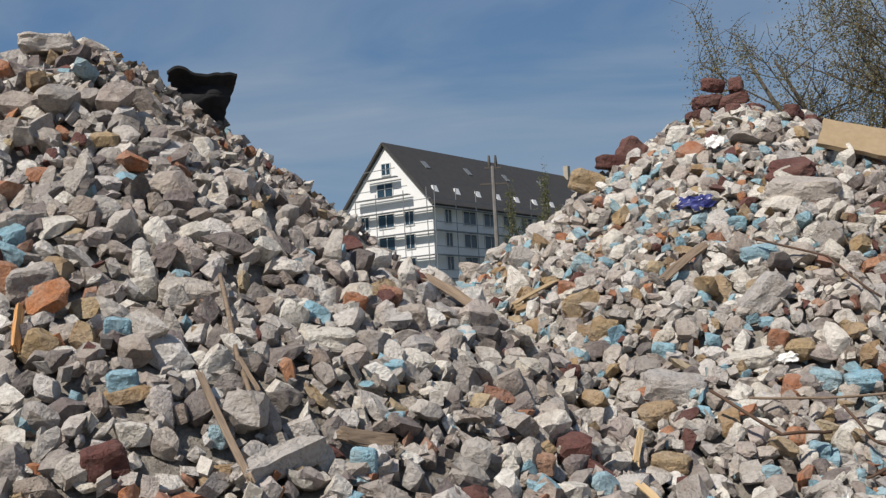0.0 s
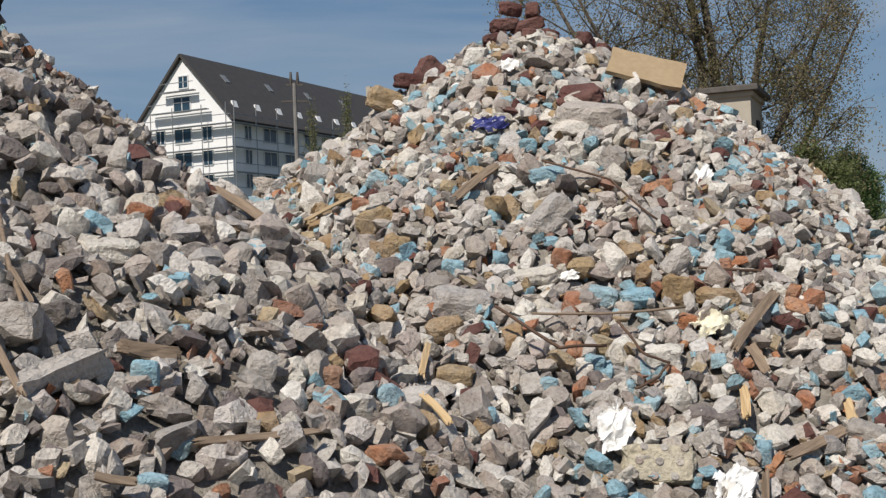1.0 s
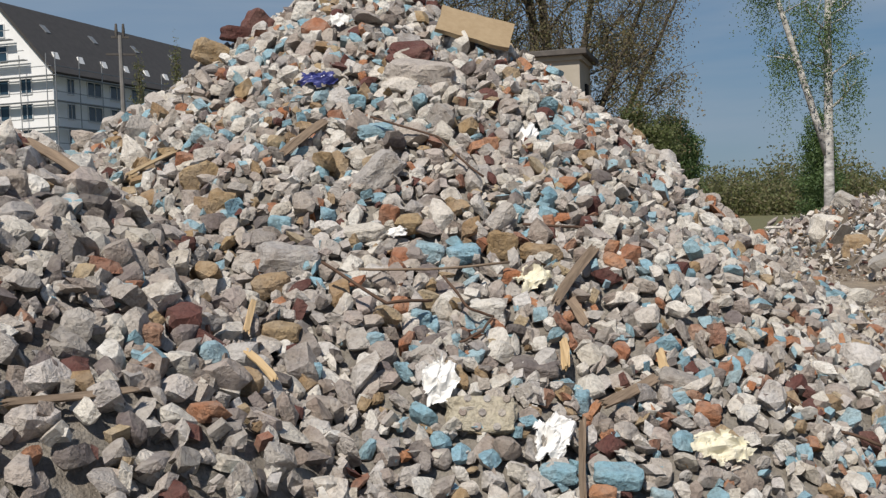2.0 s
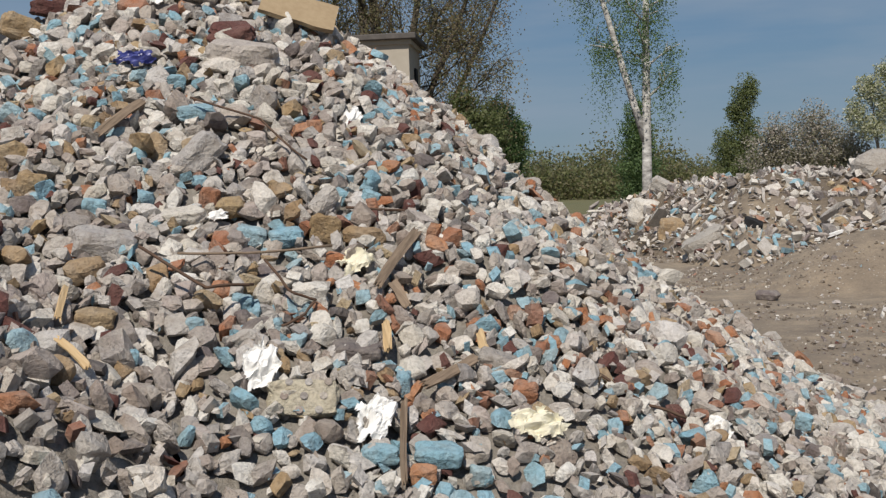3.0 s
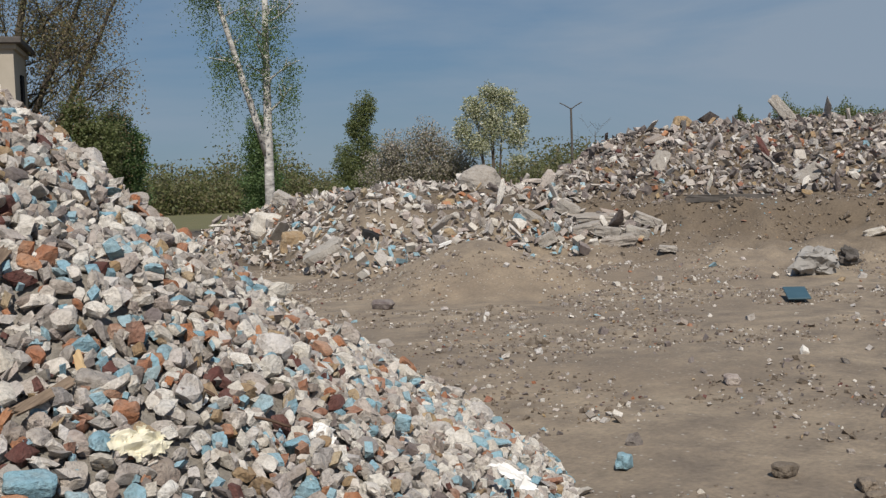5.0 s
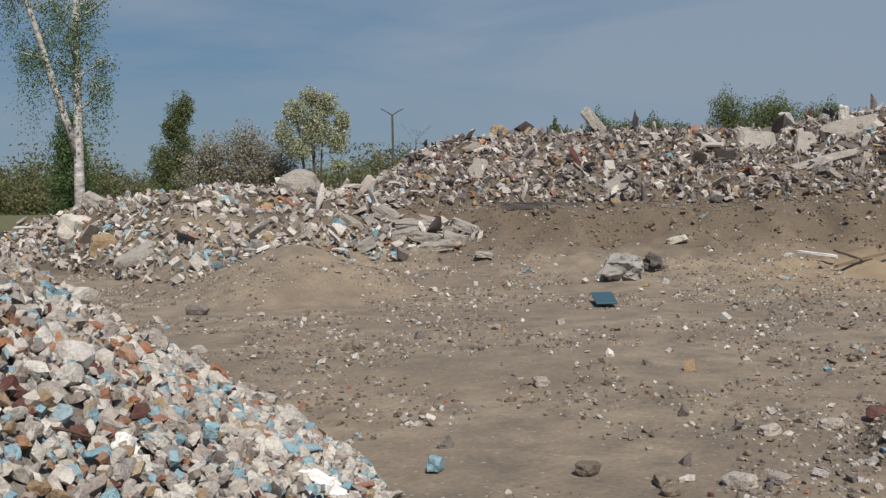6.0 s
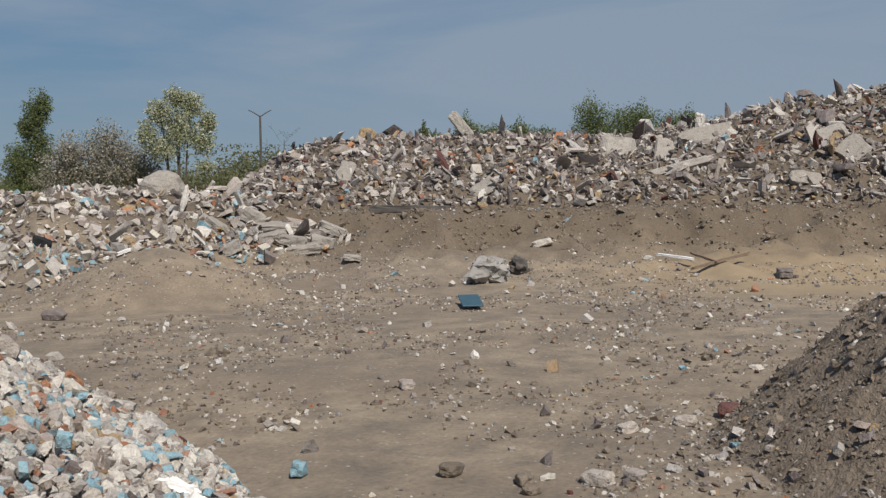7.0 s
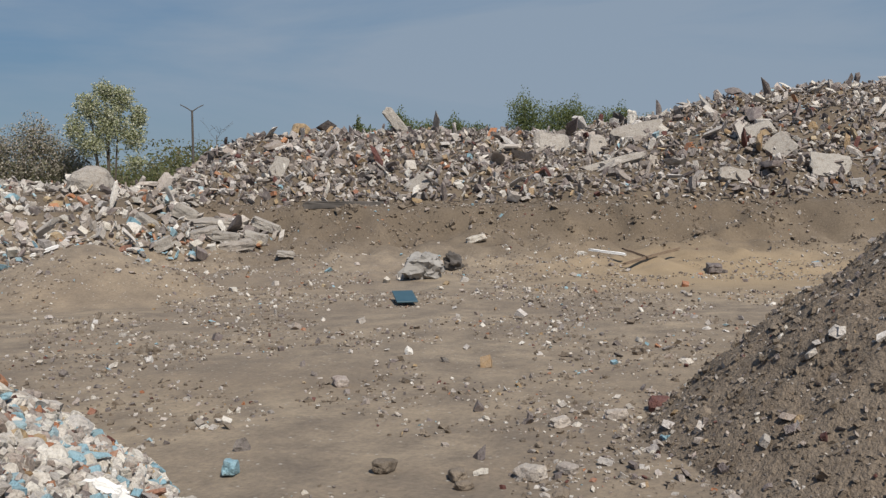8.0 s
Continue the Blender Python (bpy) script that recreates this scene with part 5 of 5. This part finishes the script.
def grow(rng, p, d, length, r, depth, segs, tips, bend, kids, up):
    pts, n = [p], 5
    for _ in range(n):
        d = d + rng.normal(0, bend, 3) + np.array([0, 0, up])
        d = d / np.linalg.norm(d)
        p = p + d * length / n
        pts.append(p)
    segs.append((pts, [r * (1 - 0.55 * k / n) for k in range(n + 1)]))
    if depth == 0:
        tips.append(pts)
        return
    for k in range(kids):
        i = int(rng.integers(2, n + 1))
        side = rng.normal(size=3)
        side[2] = abs(side[2]) * 0.3
        side /= np.linalg.norm(side)
        grow(rng, pts[i], d * 0.75 + side * 0.85, length * rng.uniform(0.5, 0.72), r * 0.5, depth - 1, segs, tips, bend * 1.15, kids, up * 0.6)


def tree(name, label, base, stems, leaf, count, size, seed, bark, depth=2, kids=4, bend=0.12, up=0.05, weep=0.0, spread_leaf=0.25, reach=0.27, low=3, wobble=0.02, limbs=10):
    """stems: rows of height, radius, lean (x, y) and the height at which a fork starts. Trunks and limbs, then small leaves along the twigs; weep lets strands of leaves hang."""
    rng = np.random.default_rng(seed)
    thing = new(name)
    thing.location = base
    tagged(thing, label, "tree")
    tips = []
    for h, r, lx, ly, *fork in stems:
        p = np.array([0.0, 0.0, fork[0] if fork else 0.0])
        pts, d = [p], np.array([lx, ly, 1.0])
        for k in range(8):
            d = d + rng.normal(0, wobble, 3)
            p = p + d / np.linalg.norm(d) * h / 8
            pts.append(p)
        tv, tf = tube(pts, [r * (1 - 0.85 * k / 8) + 0.015 for k in range(9)], 8)
        part("trunk", mesh_of("trunk", tv, tf, bark, smooth=True), None, thing)
        for k in range(limbs):
            segs, i, a = [], int(rng.integers(low, 9)), rng.uniform(0, 6.28)
            w = rng.random()
            q0 = pts[i] * (1 - w) + pts[i - 1] * w
            grow(rng, q0, np.array([math.cos(a), math.sin(a), rng.uniform(0.2, 0.8)]), h * reach * rng.uniform(0.7, 1.2), r * 0.42 * (1.1 - i / 9), depth - 1, segs, tips, bend, kids, up)
            vs, fs, n = [], [], 0
            for q, rad in segs:
                v, f = tube(q, [max(x, 0.010) for x in rad], 4)
                vs += v
                fs += [tuple(j + n for j in face) for face in f]
                n += len(v)
            part("limb", mesh_of("limb", vs, fs, bark, smooth=True), None, thing)
    if count:
        if weep:
            ns = max(60, count // 22)
            t = [tips[i] for i in rng.integers(len(tips), size=ns)]
            anchor = np.array([q[int(i)] for q, i in zip(t, rng.integers(1, 6, ns))])
            ln = weep * rng.uniform(0.15, 1.0, ns) ** 1.4
            k, u = rng.integers(ns, size=count), rng.random(count)
            c = anchor[k] + rng.normal(0, 0.14, (count, 3))
            c[:, 2] -= u * ln[k]
            c[:, 0] += 0.12 * np.sin(3 * u + k)
        else:
            t = [tips[i] for i in rng.integers(len(tips), size=count)]
            k, s = rng.integers(1, 5, count), rng.random(count)
            c = np.array([q[i] * (1 - w) + q[i + 1] * w for q, i, w in zip(t, k, s)]) + rng.normal(0, spread_leaf, (count, 3))
        part("crown", leaf_mesh("crown", c, size, rng, leaf), None, thing, "thin spring foliage")
    return thing


def bush(name, label, base, clumps, count, leaf, size, seed, category="bush"):
    """clumps: rows of x, y, z and radii. Leaves gather near the clumps' skins, with gaps; a few stems show."""
    rng = np.random.default_rng(seed)
    thing = new(name)
    thing.location = base
    tagged(thing, label, category)
    cl = np.array(clumps, dtype=float)
    w = cl[:, 3] * cl[:, 4]
    pick = rng.choice(len(cl), count, p=w / w.sum())
    d = rng.normal(size=(count, 3))
    d /= np.linalg.norm(d, axis=1)[:, None]
    rad = rng.random(count) ** 0.45 * (1 + 0.18 * np.sin(9 * d[:, 0] + 3 * pick) + 0.18 * np.sin(11 * d[:, 2] + pick))
    c = cl[pick, :3] + d * rad[:, None] * np.stack([cl[pick, 3], cl[pick, 3], cl[pick, 4]], 1)
    c = c[c[:, 2] > 0.02]
    part("crown", leaf_mesh("crown", c, size, rng, leaf), None, thing)
    for k in range(min(5, len(cl))):
        top = cl[k, :3] + np.array([0, 0, cl[k, 4] * 0.6])
        v, f = tube([(top[0] * 0.2, top[1] * 0.2, -0.1), tuple(top * [0.6, 0.6, 0.5]), tuple(top)], [0.07, 0.05, 0.015], 5)
        part("stem", mesh_of("stem", v, f, M_BARK), None, thing)
    return thing


tree("weeping_tree", "large old tree with dark limbs and sparse bronze spring leaves", (18.7, 41.0, 0), [(15, 0.34, -0.10, 0.0), (16, 0.36, 0.05, 0.05), (14, 0.28, -0.34, 0.05), (14, 0.28, 0.24, 0.0), (13, 0.24, -0.50, 0.0), (12, 0.2, 0.42, 0.0), (12, 0.18, 0.55, -0.22)],
     M_LEAF_BROWN, 100000, 0.050, 201, M_BARK, depth=3, kids=4, weep=5.6, reach=0.24, wobble=0.05, limbs=9)
tree("birch", "slender double-stemmed birch with white bark and hanging leaves", (24.89, 31.4, 0), [(15, 0.19, 0.0, 0.0), (12, 0.13, -0.22, 0.17, 3.0)], M_LEAF_BIRCH, 26000, 0.042, 202, M_BIRCH, depth=2, kids=3, weep=3.4, reach=0.075, low=3, limbs=16, wobble=0.006)
for px3, py3, hh, sd in ((4.0, 62.0, 10.9, 203), (6.1, 63.0, 11.9, 204), (5.0, 64.0, 8.0, 206)):
    bush("young_birch", "young light-green birch before the building", (px3, py3, 0), [(0, 0, hh * 0.35, 1.1, hh * 0.3), (0.2, 0, hh * 0.6, 0.85, hh * 0.22), (-0.3, 0, hh * 0.5, 0.7, hh * 0.2), (0, 0, hh * 0.85, 0.35, hh * 0.15)], 9000, M_LEAF_OLIVE, 0.06, sd, "tree")
tree("bare_sapling", "nearly bare sapling behind the mound", (75, 52, 0), [(6.0, 0.07, 0.1, 0), (5.5, 0.06, -0.15, 0)], None, 0, 0.1, 205, M_BARK, depth=2, kids=3)
bush("columnar_tree", "dense green columnar tree by the tower", (21.2, 37.6, 0), [(0, 0, 1.4, 1.2, 1.5), (-0.4, 0.2, 3.0, 1.1, 1.5), (0.5, -0.3, 3.6, 0.8, 1.4), (-0.3, 0, 4.5, 0.6, 1.2)], 26000, M_LEAF_GREEN, 0.06, 211, "tree")
bush("columnar_tree", "dense green columnar tree by the tower", (23.6, 39.4, 0), [(0, 0, 1.4, 1.1, 1.5), (0.2, -0.1, 2.9, 1.05, 1.5), (-0.1, 0, 4.2, 0.7, 1.2), (0.5, -0.3, 3.6, 0.6, 1.0)], 26000, M_LEAF_BIRCH, 0.06, 212, "tree")
bush("columnar_tree", "narrow dark green tree beyond the field", (47.7, 51.2, 0), [(0, 0, 1.8, 1.5, 1.9), (-0.5, 0.5, 3.4, 0.9, 1.6), (0.3, -0.3, 4.0, 0.9, 1.8), (0.2, -0.2, 6.2, 0.75, 1.5), (0.6, -0.5, 7.0, 0.55, 0.9), (-0.2, 0.2, 5.6, 0.5, 0.8)], 24000, M_LEAF_GREEN, 0.065, 213, "tree")
bush("columnar_tree", "light green young tree beyond the birch", (33.5, 43.0, 0), [(0, 0, 2.0, 1.1, 2.2), (0.1, 0, 4.2, 0.8, 1.6)], 16000, M_LEAF_BIRCH, 0.06, 216, "tree")
bush("blossom_tree", "small tree in full white blossom", (46.0, 38.5, 0), [(0, 0, 5.0, 1.0, 1.2), (-0.8, 0.6, 5.9, 0.7, 0.8), (0.5, -0.4, 6.3, 0.75, 0.8), (-0.1, 0.1, 6.7, 0.6, 0.6), (-0.7, 0.5, 3.9, 0.8, 0.6), (1.0, -0.8, 4.4, 0.7, 0.8), (-1.3, 1.0, 4.7, 0.6, 0.8), (1.1, -0.9, 3.0, 0.6, 0.4), (1.2, -1.0, 5.4, 0.5, 0.7)], 20000, M_BLOSSOM, 0.06, 214, "tree")
bush("blossom_bush", "wide greyish bush with fading blossom", (44.6, 43.0, 0), [(0, 0, 2.6, 1.9, 1.9), (-1.3, 1.3, 2.4, 1.5, 1.8), (1.3, -1.4, 2.8, 1.5, 1.9), (0.4, -0.4, 4.2, 1.3, 1.3), (-1.0, 1.0, 3.8, 1.0, 1.1), (1.9, -2.0, 2.2, 1.2, 1.5)], 30000, M_BLOSSOM_DULL, 0.06, 215)
for k, (x, y, w, h) in enumerate([(77.0, 35.2, 1.6, 7.4), (83.6, 33.5, 1.5, 7.4), (85.5, 27.6, 2.4, 9.2), (87.5, 24.0, 2.4, 8.6), (88.5, 20.6, 1.8, 8.0), (78, 40.0, 0.7, 7.0)]):
    bush("distant_tree", "round green tree far behind the rubble", (x, y, 0), [(0, 0, h * 0.45, w, h * 0.45), (w * 0.5, -w * 0.6, h * 0.62, w * 0.7, h * 0.3), (-w * 0.4, w * 0.5, h * 0.7, w * 0.6, h * 0.3)], 22000, M_LEAF_GREEN, 0.085, 220 + k, "tree")

hedge_rng = np.random.default_rng(240)
hc2 = []
for k in range(1500):
    az, dist = radians(hedge_rng.uniform(-12, 100)), hedge_rng.uniform(108, 140)
    h = hedge_rng.uniform(2.0, 5.2) * (1 + 0.2 * math.sin(az * 19 + 2.5) + 0.18 * math.sin(az * 47 + 1.5) + 0.12 * math.sin(az * 131))
    n = 260
    d3 = np.clip(hedge_rng.normal(size=(n, 3)) * 0.5, -0.95, 0.95)
    hc2.append(np.stack([math.sin(az) * dist + d3[:, 0] * 2.2 * (1 - 0.4 * np.abs(d3[:, 2])), math.cos(az) * dist + d3[:, 1] * 2.2, np.abs(h * 0.5 + d3[:, 2] * h * 0.6)], 1))
hedge = new("hedgerow", leaf_mesh("hedgerow", np.concatenate(hc2), 0.19, hedge_rng, M_LEAF_OLIVE))
tagged(hedge, "low green hedgerow and scrub along the field's edge", "hedgerow", kind="stuff")

# ---- apartment building with scaffolding ----
EX, EY = Vector((0.591, 0.807, 0)).normalized(), Vector((-0.807, 0.591, 0)).normalized()
BASE = Matrix((EX, EY, Vector((0, 0, 1)))).transposed().to_4x4()
BASE.translation = (-6.57, 132.9, 0)
house = new("apartment_building")
house.matrix_world = BASE
tagged(house, "white gabled apartment building with a dark roof, under renovation", "building")
HW, EAVE, TOP, LEN = 6.9, 19.0, 26.75, 64.0
prof = [(-HW, 0), (HW, 0), (HW, EAVE), (0, TOP - 0.3), (-HW, EAVE)]
pv = [(0, y, z) for y, z in prof] + [(LEN, y, z) for y, z in prof]
part("wall", mesh_of("wall", pv, [(4, 3, 2, 1, 0), (5, 6, 7, 8, 9)] + [(k, (k + 1) % 5, (k + 1) % 5 + 5, k + 5) for k in range(5)], M_WHITE), None, house)
slope = math.atan2(TOP - EAVE, HW)
run = math.hypot(TOP - EAVE, HW) + 0.9
for sgn in (-1, 1):
    r = part("roof", box_mesh(LEN + 1.0, run, 0.3, 0, 0, 0), M_ROOF, house)
    mid = Vector((LEN / 2, sgn * (run / 2) * math.cos(slope), TOP - (run / 2) * math.sin(slope) + 0.1))
    r.matrix_basis = Matrix.Translation(mid) @ Matrix.Rotation(-sgn * slope, 4, "X")
frame_mat = plain_mat("window_frame_white", (0.6, 0.6, 0.6), (0.7, 0.7, 0.7), 2, 0.5)


def house_window(width, height, m):
    bm = bmesh.new()
    for cx, cz, sx, sz in [(0, height / 2, width, 0.12), (0, -height / 2, width, 0.12), (-width / 2, 0, 0.12, height), (width / 2, 0, 0.12, height), (0, 0, 0.10, height)]:
        box(bm, cx, 0, cz, sx, 0.16, sz)
    w = part("window", bm, frame_mat, house)
    w.matrix_basis = m
    part("pane", box_mesh(width, 0.06, height), M_GLASS, w)
    return w


for z in (17.2, 14.35, 11.5, 8.65, 5.8, 2.9):
    for k in range(13):
        x = 3.0 if k == 0 else 3.0 + 4.5 * k
        wd = 1.35 if k == 0 else 2.7
        m = Matrix.Translation((x, -HW - 0.03, z))
        house_window(wd, 1.75, m)
    for y, wd in ((3.6, 1.3), (0.2, 2.5), (-3.4, 1.4)):
        house_window(wd, 1.75, Matrix.Translation((-0.03, y, z)) @ Matrix.Rotation(radians(90), 4, "Z"))
house_window(2.5, 1.7, Matrix.Translation((-0.03, 0.2, 21.0)) @ Matrix.Rotation(radians(90), 4, "Z"))
house_window(1.4, 1.5, Matrix.Translation((-0.03, -0.1, 23.6)) @ Matrix.Rotation(radians(90), 4, "Z"))
for k in range(13):
    for lift, off in ((0.22, 2.2), (0.68, 5.0)):
        if lift > 0.5 and k % 2:
            continue
        s = part("skylight", box_mesh(0.9, 1.3, 0.2), M_WHITE if lift < 0.5 else M_STEEL, house, "white skylight")
        q = run * (1 - lift)
        s.matrix_basis = Matrix.Translation((off + 4.6 * k, -q * math.cos(slope), TOP - q * math.sin(slope) + 0.3)) @ Matrix.Rotation(slope + (0.35 if lift < 0.5 else 0), 4, "X")
part("chimney", box_mesh(0.8, 0.8, 2.2, 44, -0.5, TOP + 0.6), M_RENDER, house)

scaffold = new("scaffolding")
scaffold.matrix_world = BASE
tagged(scaffold, "grey steel scaffolding round the building", "scaffolding")
std = mesh_of("standard", *tube([(0, 0, 0), (0, 0, 20.5)], [0.06, 0.06], 5), M_STEEL)
for k in range(15):
    part("standard", std, None, scaffold).location = (-1.0 + 4.3 * k, -HW - 1.1, 0)
for y in (-HW, -3.4, 0.9, 4.2, HW + 0.9):
    part("standard", std, None, scaffold).location = (-1.1, y, 0)
for z in (3.9, 6.7, 9.6, 12.4, 15.3, 18.1):
    part("deck", box_mesh(LEN, 0.7, 0.10, LEN / 2 - 1, -HW - 0.8, z), M_STEEL, scaffold)
    part("deck", box_mesh(0.7, 2 * HW + 1.4, 0.10, -0.8, 0, z), M_STEEL, scaffold)
    part("rail", box_mesh(0.08, 2 * HW + 1.4, 0.08, -1.1, 0, z + 1.0), M_STEEL, scaffold)
    part("rail", box_mesh(LEN, 0.08, 0.08, LEN / 2 - 1, -HW - 1.1, z + 1.0), M_STEEL, scaffold)
for z, w in ((20.0, 8.5), (22.4, 5.0)):
    part("deck", box_mesh(0.7, w, 0.10, -0.8, 0.2, z), M_STEEL, scaffold)
    part("rail", box_mesh(0.08, w, 0.08, -1.1, 0.2, z + 1.0), M_STEEL, scaffold)

# ---- transformer tower ----
tower = new("transformer_tower")
F1, B1 = Vector((-0.83, 0.56, 0)).normalized(), Vector((0.56, 0.83, 0)).normalized()
tm = Matrix((F1, B1, Vector((0, 0, 1)))).transposed().to_4x4()
tm.translation = (17.73, 35.86, 0)
tower.matrix_world = tm
tagged(tower, "small beige rendered tower with a flat dark roof", "utility building")
part("wall", box_mesh(3.3, 3.0, 7.0, 1.65, 1.5, 3.5), M_RENDER, tower)
part("roof", box_mesh(3.9, 3.6, 0.22, 1.65, 1.5, 7.12, bevel=0.03), M_TAR, tower)
part("cornice", box_mesh(3.5, 3.2, 0.16, 1.65, 1.5, 6.93), M_RENDER, tower)
part("window", box_mesh(0.10, 0.55, 1.0, -0.03, 1.5, 5.6), M_BLACK, tower, "small dark window")

# ---- power pole and street lamp ----
pole = new("power_pole")
pole.location = (2.98, 59.9, 0)
tagged(pole, "concrete power pole with a crossarm and insulators", "power pole")
part("post", mesh_of("post", *tube([(0, 0, 0), (0, 0, 11.4)], [0.16, 0.11], 8), M_POST), None, pole)
part("crossarm", box_mesh(0.9, 0.10, 0.10, 0, 0, 11.3), M_TAR, pole)
part("crossarm", box_mesh(1.5, 0.10, 0.10, 0, 0, 10.4), M_TAR, pole)
for x in (-0.18, 0.18):
    part("insulator", mesh_of("insulator", *tube([(x, 0, 11.3), (x, 0, 11.6), (x, 0, 12.0)], [0.06, 0.09, 0.06], 6), M_TAR), None, pole)
lamp = new("street_lamp")
lamp.location = (88.9, 64.4, 0)
tagged(lamp, "tall grey street lamp with two arms", "street lamp")
part("pole", mesh_of("pole", *tube([(0, 0, 0), (0, 0, 9.2)], [0.15, 0.10], 8), M_TAR), None, lamp)
for sgn in (-1, 1):
    part("arm", mesh_of("arm", *tube([(0, 0, 9.1), (sgn * 0.35, -sgn * 0.5, 9.5), (sgn * 0.65, -sgn * 0.9, 9.75)], [0.06, 0.05, 0.05], 5), M_TAR), None, lamp)
